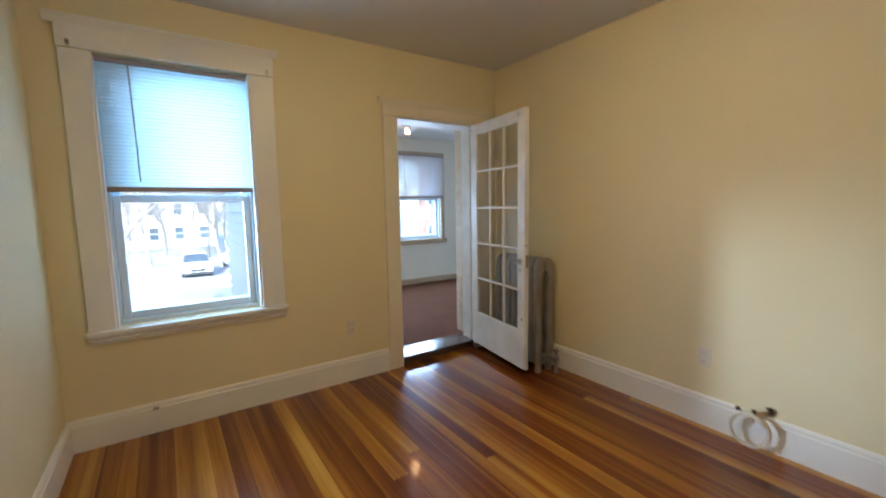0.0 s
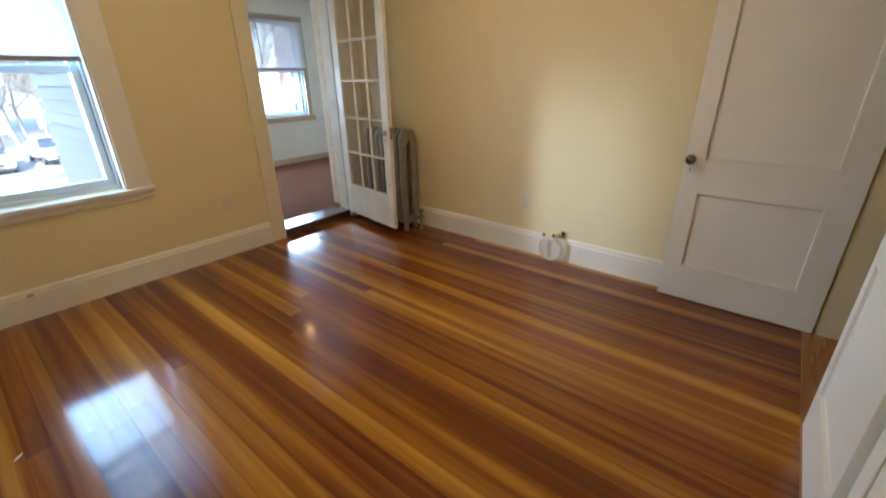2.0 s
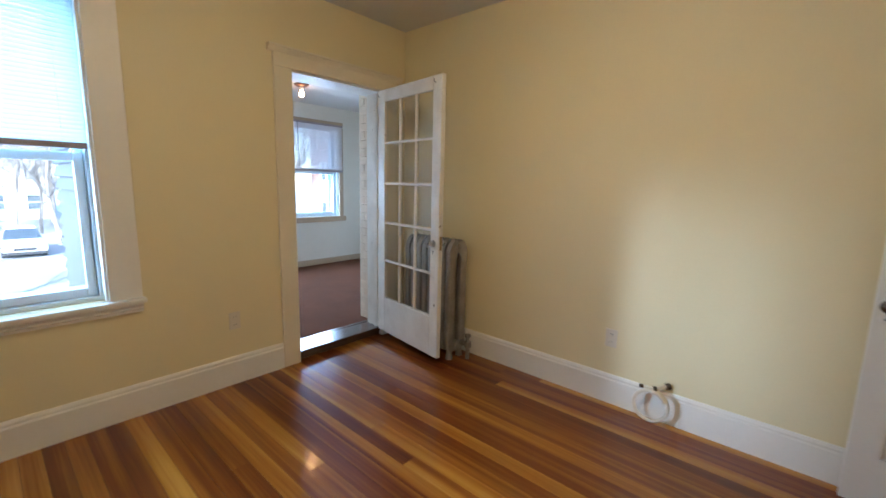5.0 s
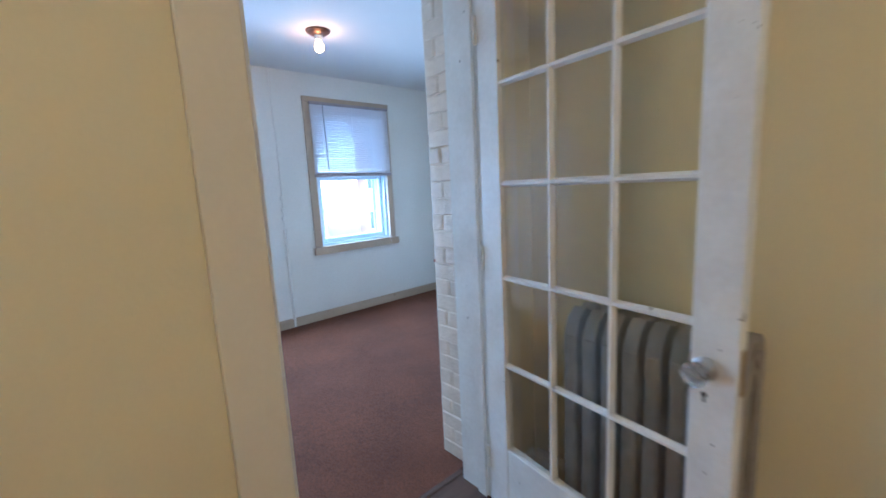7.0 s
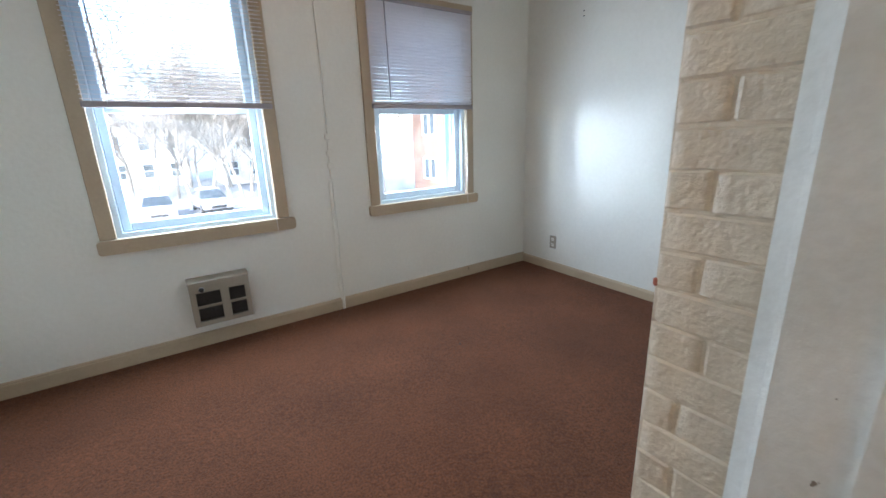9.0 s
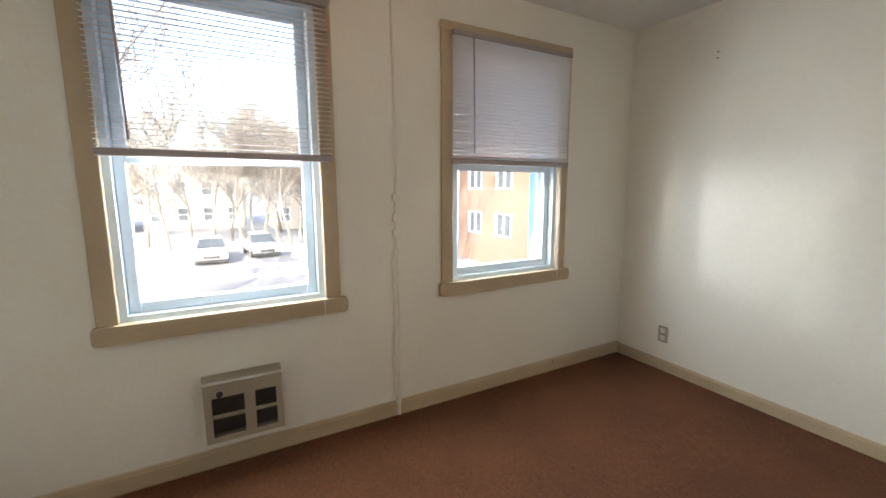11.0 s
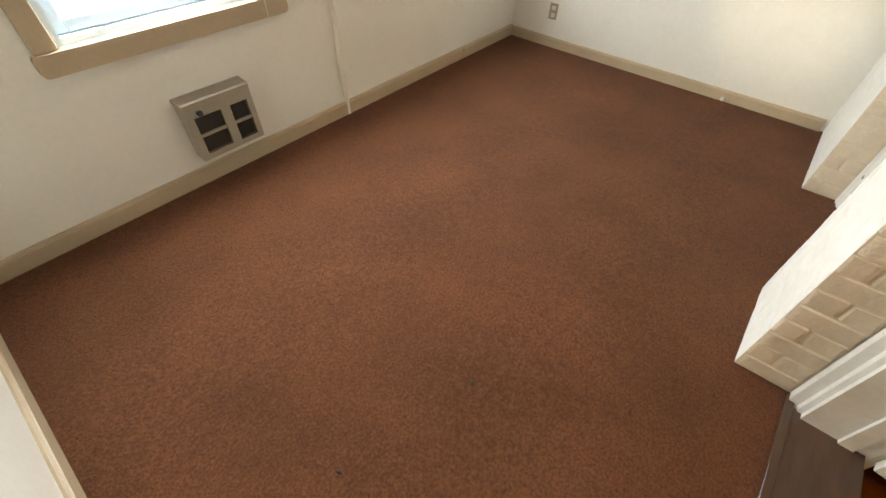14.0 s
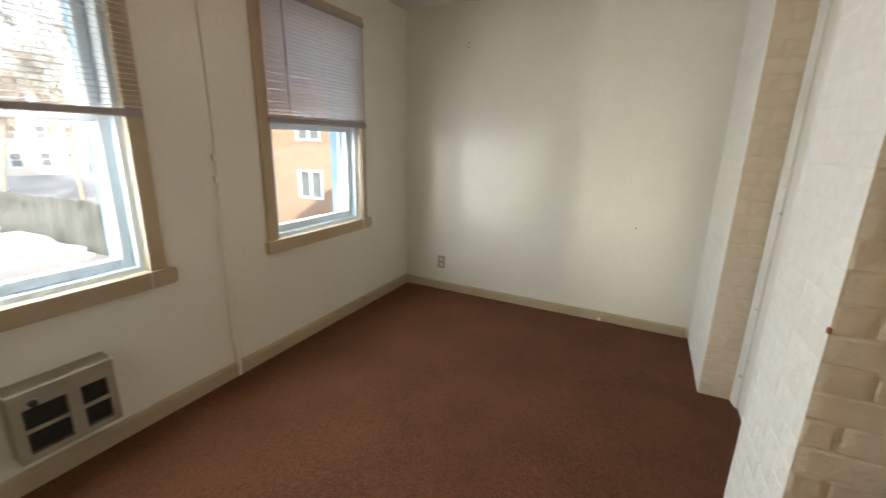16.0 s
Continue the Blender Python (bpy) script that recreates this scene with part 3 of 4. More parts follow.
extruded(ap, [(0, 0.600), (-0.018, 0.600), (-0.020, 0.612), (-0.030, 0.622), (-0.022, 0.628), (-0.038, 0.646), (-0.038, 0.654), (0, 0.654)], "x", -3.03, -1.97)
part("apron", ap, WHITE, win1)
jm = bm_new()
for a in ((W1[0] - 0.0, W1[0] + 0.012), (W1[1] - 0.012, W1[1])):
    box(jm, a[0], a[1], -0.01, 0.054, 0.680, 2.214)
part("stop", jm, WHITE, win1)
for x in (-2.985, -2.005):
    br = thing("curtain_bracket", "small dull metal curtain rod bracket on casing", "bracket", group="curtain brackets")
    bmb = box(bm_new(), x - 0.008, x + 0.008, -0.030, -0.026, 2.225, 2.255)
    rod(bmb, (x, -0.028, 2.24), (x, -0.055, 2.246), 0.004, sides=6)
    part("hook", bmb, STEEL, br)
blind("closed pale white slatted blind over upper sash", -2.888, -2.128, 2.205, 1.462, 0.030, SLAT_COOL, 62, -2.74)


def porch_window(name, hole, label):
    x0, x1, z0, z1 = hole
    win = double_hung(name, hole, SY1 + 0.012, SY1 + 0.16, label, VINYL)
    for a in ((x0 - 0.072, x0), (x1, x1 + 0.072)):
        part("side_casing", box(bm_new(), a[0], a[1], SY1 - 0.018, SY1, z0, z1, bevel=0.003), BEIGE, win)
    part("head_casing", box(bm_new(), x0 - 0.075, x1 + 0.075, SY1 - 0.020, SY1, z1 + 0.001, z1 + 0.046, bevel=0.003), BEIGE, win)
    sl = bm_new()
    extruded(sl, [(x0 - 0.088, z0 - 0.062), (x0 - 0.083, z0 - 0.072), (x0 - 0.07, z0 - 0.076), (x1 + 0.085, z0 - 0.076), (x1 + 0.10, z0 - 0.070),
                  (x1 + 0.105, z0 - 0.055), (x1 + 0.105, z0 - 0.018), (x1 + 0.10, z0 - 0.004), (x1 + 0.085, z0 - 0.001), (x0 - 0.07, z0 - 0.001), (x0 - 0.083, z0 - 0.005), (x0 - 0.088, z0 - 0.015)],
             "y", SY1 - 0.034, SY1)
    part("window_sill", sl, BEIGE, win, "rounded beige sill board")
    for a in ((x0 - 0.09, x0 + 0.03), (x1 - 0.03, x1 + 0.09)):
        part("outer_casing", box(bm_new(), a[0], a[1], SY1 + 0.161, SY1 + 0.235, z0 - 0.05, z1 + 0.05, bevel=0.003), BLUE_TRIM, win, "pale blue painted outer casing board")
    part("cord", box(bm_new(), x1 - 0.012, x1 - 0.010, SY1 - 0.042, SY1 - 0.040, z0 - 0.08, 1.46), WHITE, win)
    return win


porch_window("window_2", W2, "white double-hung window in beige painted casing above heater")
porch_window("window_3", W3, "white double-hung window in beige painted casing")
blind("open rosy-white slatted blind, view showing through slats", -1.138, -0.268, 2.150, 1.452, SY1 - 0.036, SLAT_WARM, 8, -1.04)
blind("half-closed rosy-white slatted blind over upper sash", 0.378, 1.238, 2.150, 1.462, SY1 - 0.036, SLAT_WARM, -43, 0.50)

# ---- doorway between the rooms ----
door_frame = thing("door_frame", "white painted door frame with moulded cap, chipped", "door frame", kind="structure")
for a, name in (((-1.17, DX0), "side_casing"), ((DX1, -0.112), "side_casing")):
    part(name, box(bm_new(), a[0], a[1], -0.022, 0, 0, DH + 0.012, bevel=0.003), CASING, door_frame)
part("head_casing", box(bm_new(), -1.173, -0.109, -0.025, 0, DH + 0.013, 2.149, bevel=0.003), CASING, door_frame)
part("head_crown", crown(bm_new(), -1.205, -0.055, 2.150), CASING, door_frame)
for sx, x_in, x_br in ((1, DX0, BX0), (-1, DX1, BX1)):
    jb = bm_new()
    box(jb, min(x_in, x_in - sx * 0.02), max(x_in, x_in - sx * 0.02), 0.0, BY - 0.05, 0.0, DH)
    part("jamb", jb, WORN, door_frame)
    part("stop", box(bm_new(), min(x_in, x_in + sx * 0.012), max(x_in, x_in + sx * (0.03 if sx > 0 else 0.012)), 0.045, 0.085, 0.062, DH), WORN, door_frame)
    mould = [(x_in - sx * 0.0, BY - 0.05), (x_in - sx * 0.0, BY - 0.028), (x_in - sx * 0.018, BY - 0.028), (x_in - sx * 0.022, BY - 0.014),
             (x_in - sx * 0.04, BY - 0.012), (x_in - sx * 0.045, BY + 0.014), (x_br, BY + 0.014), (x_br, BY - 0.05)]
    part("brick_mould", extruded(bm_new(), mould, "z", 0.058, DH + 0.06), WORN, door_frame)
hd = bm_new()
box(hd, DX0, DX1, 0.0, BY - 0.05, DH, DH + 0.02)
box(hd, BX0 + 0.001, BX1 - 0.001, BY - 0.05, BY + 0.014, DH + 0.0, DH + 0.078)
part("head_jamb", hd, WORN, door_frame)
thr = thing("threshold", "worn dark wooden threshold step, scuffed to bare wood", "threshold", kind="structure")
part("tread", box(bm_new(), DX0 - 0.03, DX1 + 0.03, 0.012, BY, 0.035, SZ + 0.008, bevel=0.006, seg=2), OAKSTEP, thr)
part("riser", box(bm_new(), DX0 - 0.001, DX1 + 0.001, 0.028, 0.2, 0.0, 0.0345), OAKSTEP, thr)
part("metal_strip", box(bm_new(), BX0 + 0.002, BX1 - 0.002, BY - 0.004, BY + 0.022, SZ + 0.0085, SZ + 0.012, bevel=0.001), OAKSTEP, thr)

# the second opening's moulded frame
recess = thing("recess_frame", "white moulded frame at the back of the brick recess", "door frame", kind="structure")
part("brick_mould", extruded(bm_new(), [(QX1 - 0.065, BY + 0.013), (QX1 - 0.065, BY + 0.022), (QX1 - 0.045, BY + 0.030), (QX1 - 0.04, BY + 0.022), (QX1 - 0.018, BY + 0.036), (QX1 + 0.006, BY + 0.036), (QX1 + 0.006, BY + 0.013)], "z", SZ, 2.12), WORN, recess)
part("brick_mould", box(bm_new(), QX0, QX0 + 0.06, BY + 0.013, BY + 0.034, SZ, 2.12, bevel=0.004), WORN, recess)


# ---- doors ----
LEAF_W, LEAF_H = 0.800, 1.985
hinge = Matrix.Translation((-0.298, -0.006, 0.068)) @ Euler((0, 0, radians(-90 - 8.2))).to_matrix().to_4x4()
leaf = thing("door_1", "white fifteen-pane glazed door standing open, paint chipped", "door", hinge, kind="structure")
# in the leaf's own axes: x along its width from the hinges, y across its thickness, z up
TH = 0.036
GX0, GX1, GZ0, GZ1 = 0.098, 0.706, 0.300, 1.895
fr = bm_new()
part("stile", box(fr, 0, GX0, 0, TH, 0, LEAF_H, bevel=0.003), WORN, leaf)
part("stile", box(bm_new(), GX1, LEAF_W, 0, TH, 0, LEAF_H, bevel=0.003), WORN, leaf)
part("rail", box(bm_new(), GX0, GX1, 0.0005, TH - 0.0005, 0, GZ0, bevel=0.003), WORN, leaf)
part("rail", box(bm_new(), GX0, GX1, 0.0005, TH - 0.0005, GZ1, LEAF_H, bevel=0.003), WORN, leaf)
for k in (1, 2):
    x = GX0 + (GX1 - GX0) * k / 3
    part("muntin", extruded(bm_new(), [(x - 0.011, TH / 2), (x - 0.004, 0.004), (x + 0.004, 0.004), (x + 0.011, TH / 2), (x + 0.004, TH - 0.004), (x - 0.004, TH - 0.004)], "z", GZ0, GZ1), WORN, leaf)
cell_z = (GZ1 - GZ0) / 5
for k in range(1, 5):
    z = GZ0 + cell_z * k
    for j in range(3):
        a = GX0 + (GX1 - GX0) * j / 3 + (0.004 if j else 0)
        b = GX0 + (GX1 - GX0) * (j + 1) / 3 - (0.004 if j < 2 else 0)
        part("muntin", extruded(bm_new(), [(TH / 2, z - 0.011), (0.005, z - 0.004), (0.005, z + 0.004), (TH / 2, z + 0.011), (TH - 0.005, z + 0.004), (TH - 0.005, z - 0.004)], "x", a, b), WORN, leaf)
for k in range(5):
    for j in range(3):
        a, b = GX0 + (GX1 - GX0) * j / 3, GX0 + (GX1 - GX0) * (j + 1) / 3
        pane = part("pane", box(bm_new(), a, b, TH / 2 - 0.0015, TH / 2 + 0.0015, GZ0 + cell_z * k, GZ0 + cell_z * (k + 1)), DOORPANE, leaf)
        pane.visible_shadow = False
m_k = Matrix.Translation((0.738, 0, 0.845)) @ Euler((radians(90), 0, 0)).to_matrix().to_4x4()
kb = part("door_knob", turned(bm_new(), [(0.012, 0.014), (0.013, 0.024), (0.024, 0.032), (0.029, 0.044), (0.028, 0.054), (0.018, 0.062)], m_k, 8), CRYSTAL, leaf, "cut glass knob")
part("rosette", turned(bm_new(), [(0.026, 0.0), (0.026, 0.004), (0.016, 0.009), (0.011, 0.018)], m_k, 20), STEEL, kb)
m_k2 = Matrix.Translation((0.738, TH, 0.845)) @ Euler((radians(-90), 0, 0)).to_matrix().to_4x4()
part("door_knob", turned(bm_new(), [(0.024, 0.0), (0.024, 0.005), (0.011, 0.01), (0.013, 0.024), (0.028, 0.04), (0.02, 0.06)], m_k2, 10), CRYSTAL, leaf)
kh = bm_new()
rod(kh, (0.738, -0.0015, 0.785), (0.738, 0.0, 0.785), 0.006, sides=8)
box(kh, 0.7355, 0.7405, -0.0015, 0.0, 0.768, 0.783)
part("keyhole", kh, DARK, leaf)
part("latch_plate", box(bm_new(), LEAF_W, LEAF_W + 0.0015, 0.008, TH - 0.008, 0.80, 0.90), BRASS, leaf)
for z in (0.22, 1.0, 1.76):
    part("hinge", rod(bm_new(), (-0.004, -0.004, z - 0.045), (-0.004, -0.004, z + 0.045), 0.006, sides=8), WORN, leaf)
for x in (0.03, 0.735):
    hk = rod(bm_new(), (x, 0, LEAF_H - 0.05), (x, -0.02, LEAF_H - 0.045), 0.0035, sides=6)
    rod(hk, (x, -0.02, LEAF_H - 0.045), (x + 0.012, -0.024, LEAF_H - 0.03), 0.003, sides=6)
    part("hook", hk, STEEL, leaf)


def panel_door(name, label, m, width, height, panels, knob_at=None):
    """A framed door with sunk flat panels; own axes as for the glazed leaf."""
    d = thing(name, label, "door", m, kind="structure")
    th = 0.036
    holes = [tuple(p) for p in panels]
    part("frame", pierced(bm_new(), 0, width, 0, th, 0, height, holes), WHITE, d)
    for x0, x1, z0, z1 in panels:
        pn = part("panel", box(bm_new(), x0, x1, 0.0155, th - 0.0155, z0, z1), WHITE, d)
        bead = bm_new()
        for a in ((x0, x0 + 0.012, z0, z1), (x1 - 0.012, x1, z0, z1), (x0 + 0.012, x1 - 0.012, z0, z0 + 0.012), (x0 + 0.012, x1 - 0.012, z1 - 0.012, z1)):
            box(bead, a[0], a[1], 0.0115, th - 0.0115, a[2], a[3], bevel=0.003)
        part("bead", bead, WHITE, pn)
    if knob_at:
        for y0, turn_x in ((0, 90), (th, -90)):
            mk = Matrix.Translation((knob_at[0], y0, knob_at[1])) @ Euler((radians(turn_x), 0, 0)).to_matrix().to_4x4()
            k = part("door_knob", turned(bm_new(), [(0.010, 0.012), (0.010, 0.028), (0.022, 0.036), (0.028, 0.046), (0.027, 0.056), (0.016, 0.064)], mk, 20), BRONZE, d, "dark bronze knob", smooth=50)
            part("rosette", turned(bm_new(), [(0.026, 0.0), (0.026, 0.004), (0.016, 0.009), (0.011, 0.016)], mk, 20), PORCELAIN, k, "painted rosette")
            drop = mk @ Matrix.Translation((0, -0.062 if turn_x > 0 else 0.062, 0))
            plate = part("keyhole_plate", turned(bm_new(), [(0.019, 0.0), (0.018, 0.003), (0.010, 0.004)], drop, 18), PORCELAIN, d, "painted keyhole plate")
            part("keyhole", turned(bm_new(), [(0.0045, 0.0041), (0.0045, 0.0048)], drop, 10), DARK, plate)
    return d


# hinged at the south wall, folded back along the east wall; its face looks west
m_d2 = Matrix.Translation((-0.112, -2.952, 0.008)) @ Euler((0, 0, radians(-90))).to_matrix().to_4x4()
panel_door("door_2", "white two-panel door standing open against yellow wall", m_d2, 0.79, 2.03, [(0.100, 0.675, 0.222, 0.688), (0.100, 0.675, 0.885, 1.900)], (0.036, 0.885))
# closed door and casings in the south wall
m_d3 = Matrix.Translation((-0.955, RY0 + 0.036, 0.004)) @ Euler((0, 0, radians(180))).to_matrix().to_4x4()
panel_door("door_3", "closed white panelled door in the wall beside doorway", m_d3, 0.64, 2.03, [(0.06, 0.585, 0.2, 0.75), (0.06, 0.585, 0.9, 1.9)], None)
casing_s = thing("door_casing", "white painted casing round the hall doorway", "door casing", kind="structure")
part("side_casing", box(bm_new(), -0.955, -0.90, RY0, RY0 + 0.02, 0, 2.06, bevel=0.003), WHITE, casing_s)
part("side_casing", box(bm_new(), -0.10, -0.02, RY0, RY0 + 0.02, 0, 2.06, bevel=0.003), WHITE, casing_s)
part("jamb", box(bm_new(), -0.099, -0.08, RY0 - 0.14, RY0 - 0.001, 0, 2.06), WHITE, casing_s)
part("panel", box(bm_new(), RX0 + 0.02, -1.60, RY0, RY0 + 0.012, 0, 2.06, bevel=0.003), WHITE, casing_s)
part("moulding", box(bm_new(), -1.70, -1.672, RY0 + 0.012, RY0 + 0.02, 0.10, 1.95, bevel=0.003), WHITE, casing_s)
slab("border_strip", BORDER, RX0 + 0.02, -0.10, RY0 - 0.1, RY0 + 0.042, -0.003, 0.004, label="amber border board across the doorway floor", category="floor board", bevel=0.001)


# ---- radiator ----
def radiator():
    r = thing("radiator", "tall silver-grey cast iron column radiator behind the glazed door", "radiator")
    x0, x1, y0, sec, top = -0.270, -0.065, -0.795, 0.062, 0.925
    xm = (x0 + x1) / 2
    for k in range(8):
        yc = y0 + 0.031 + k * sec
        bm = bm_new()
        for a, b in ((x0, x0 + 0.072), (x1 - 0.072, x1)):
            box(bm, a, b, yc - 0.022, yc + 0.022, 0.09, top - 0.075, bevel=0.018, seg=3)
        cap = [(x0, top - 0.14), (x0 + 0.006, top - 0.07), (x0 + 0.03, top - 0.025), (x0 + 0.07, top), (xm - 0.012, top - 0.012), (xm + 0.012, top - 0.012),
               (x1 - 0.07, top), (x1 - 0.03, top - 0.025), (x1 - 0.006, top - 0.07), (x1, top - 0.14), (x1 - 0.08, top - 0.13), (xm + 0.01, top - 0.10), (xm - 0.01, top - 0.10), (x0 + 0.08, top - 0.13)]
        foot = [(x0 + 0.006, 0.14), (x0 + 0.012, 0.075), (x0 + 0.04, 0.06), (x1 - 0.04, 0.06), (x1 - 0.012, 0.075), (x1 - 0.006, 0.14), (x1 - 0.08, 0.13), (x0 + 0.08, 0.13)]
        for outline in (cap, foot):
            extruded(bm, outline, "y", yc - 0.021, yc + 0.021)
        rod(bm, (xm, yc - sec / 2, 0.095), (xm, yc + sec / 2, 0.095), 0.024, sides=10)
        rod(bm, (xm, yc - sec / 2, top - 0.055), (xm, yc + sec / 2, top - 0.055), 0.024, sides=10)
        if k in (0, 7):
            for xc in (x0 + 0.043, x1 - 0.043):
                rod(bm, (xc, yc, 0.0), (xc, yc, 0.10), 0.027, 0.02, sides=10)
        part("section", bm, IRON, r, smooth=40)
    v = part("valve", rod(bm_new(), (-0.12, -0.86, 0.0), (-0.12, -0.86, 0.11), 0.016, sides=12), IRON, r, smooth=40)
    vb = bm_new()
    turned(vb, [(0.016, 0.0), (0.027, 0.01), (0.027, 0.05), (0.014, 0.06), (0.010, 0.085), (0.022, 0.088), (0.024, 0.105), (0.016, 0.112)], Matrix.Translation((-0.12, -0.86, 0.085)), 14)
    rod(vb, (-0.12, -0.86, 0.115), (-0.12, -0.79, 0.115), 0.018, sides=10)
    part("valve_body", vb, IRON, v, smooth=40)
    return r


radiator()


# ---- small things of the first room ----
def outlet(m, label, plate=PLATE):
    """A duplex socket on a wall; own axes: x across, y out of the wall, z up."""
    o = thing("wall_outlet", label, "outlet", m, group="wall outlets")
    part("cover_plate", box(bm_new(), -0.035, 0.035, 0, 0.006, -0.057, 0.057, bevel=0.0025), plate, o)
    for dz in (-0.025, 0.025):
        s = part("socket", box(bm_new(), -0.016, 0.016, 0.006, 0.008, dz - 0.014, dz + 0.014, bevel=0.001), PLATE, o)
        sl = bm_new()
        for dx in (-0.007, 0.007):
            box(sl, dx - 0.0012, dx + 0.0012, 0.008, 0.0086, dz - 0.004, dz + 0.006)
        part("slot", sl, DARK, s)
    return o


outlet(Matrix.Translation((0, -1.885, 0.417)) @ Euler((0, 0, radians(90))).to_matrix().to_4x4(), "almond duplex outlet on yellow wall above baseboard")
outlet(Matrix.Translation((-1.49, 0, 0.425)) @ Euler((0, 0, radians(180))).to_matrix().to_4x4(), "almond duplex outlet painted over on yellow wall")
outlet(Matrix.Translation((SX1, 2.373, 0.333)) @ Euler((0, 0, radians(90))).to_matrix().to_4x4(), "grey-beige duplex outlet on off-white porch wall", HEATER)

hose = thing("gas_hose", "coiled cream hose hanging from a wall pipe stub", "hose")
ring = bm_new()
loop = []
for k in range(41):
    a = 2 * math.pi * k / 34 + 1.5
    loop.append((-0.058 - 0.026 * (k / 40), -2.155 + (0.092 - 0.00015 * k) * math.cos(a), 0.104 + 0.092 * math.sin(a)))
part("coil", tube(ring, loop, 0.0102), CREAM, hose, smooth=60)
vv = bm_new()
rod(vv, (0, -2.228, 0.222), (-0.058, -2.170, 0.205), 0.0095, sides=12)
rod(vv, (-0.056, -2.172, 0.204), (-0.072, -2.105, 0.205), 0.0085, sides=12)
part("pipe_stub", vv, CREAM, hose, smooth=40)
part("wall_collar", rod(bm_new(), (0, -2.231, 0.222), (-0.014, -2.215, 0.218), 0.019, sides=14), BRONZE, hose, "dark metal collar")
part("clamp", rod(bm_new(), (-0.052, -2.178, 0.206), (-0.060, -2.160, 0.203), 0.0155, sides=10), BRONZE, hose, "dark metal clamp")
part("end_cap", rod(bm_new(), (-0.070, -2.112, 0.205), (-0.075, -2.088, 0.206), 0.0115, sides=10), BRONZE, hose, "dark metal cap")

sw = thing("wall_outlet", "old brass outlet plate with white plug on wall", "outlet")
part("cover_plate", box(bm_new(), RX0, RX0 + 0.034, -1.875, -1.790, 0.315, 0.430, bevel=0.005), BRASS, sw)
part("plug", box(bm_new(), RX0 + 0.034, RX0 + 0.052, -1.822, -1.797, 0.395, 0.422, bevel=0.005), PORCELAIN, sw)

clip = thing("wire_clip", "small dull wire clip on the white baseboard", "clip")
part("body", box(bm_new(), -2.774, -2.744, -0.030, -0.0195, 0.146, 0.164, bevel=0.004, seg=2), STEEL, clip)
flake = thing("paint_flake", "tiny white paint flake lying on varnished floor", "flake", Matrix.LocRotScale((-3.026, -1.336, 0.0006), Euler((0, 0, 0.6)), None))
part("flake", extruded(bm_new(), [(-0.020, -0.004), (-0.004, -0.009), (0.016, -0.003), (0.021, 0.003), (0.002, 0.007)], "z", 0.0, 0.0012), PORCELAIN, flake)

lamp1 = thing("ceiling_lamp", "lit frosted glass dome lamp on the yellow room ceiling", "lamp")
mL = Matrix.Translation((-1.58, -1.88, RH)) @ Euler((radians(180), 0, 0)).to_matrix().to_4x4()
part("canopy", turned(bm_new(), [(0.222, 0.0), (0.222, 0.012), (0.210, 0.02)], mL, 28), PORCELAIN, lamp1, smooth=40)
part("shade", turned(bm_new(), [(0.208, 0.02), (0.212, 0.038), (0.190, 0.082), (0.14, 0.115), (0.064, 0.135), (0.012, 0.139)], mL, 32), SHADE, lamp1, "lit frosted glass dome", smooth=60)

# ---- things of the porch room ----
lamp2 = thing("ceiling_lamp", "bare lit bulb in dark copper ceiling plate", "lamp")
mP = Matrix.Translation((0.035, 1.735, SH)) @ Euler((radians(180), 0, 0)).to_matrix().to_4x4()
part("canopy", turned(bm_new(), [(0.082, 0.0), (0.080, 0.010), (0.055, 0.026), (0.030, 0.032)], mP, 28), BROWN_METAL, lamp2, "dark copper plate", smooth=40)
part("socket", turned(bm_new(), [(0.026, 0.032), (0.028, 0.05), (0.020, 0.062)], mP, 20), PORCELAIN, lamp2, "white porcelain socket", smooth=40)
BULB2 = glow("lit_bulb_porch", (1.0, 0.46, 0.15), 7.5)
part("bulb", turned(bm_new(), [(0.013, 0.062), (0.016, 0.072), (0.028, 0.096), (0.030, 0.110), (0.023, 0.128), (0.008, 0.137)], mP, 16), BULB2, lamp2, "lit warm bulb", smooth=60)
smoke = thing("smoke_detector", "round white smoke detector on the porch ceiling", "smoke detector")
mS = Matrix.Translation((-0.27, 1.22, SH)) @ Euler((radians(180), 0, 0)).to_matrix().to_4x4()
part("body", turned(bm_new(), [(0.068, 0.0), (0.068, 0.018), (0.058, 0.03), (0.03, 0.036)], mS, 28), PORCELAIN, smoke, smooth=40)


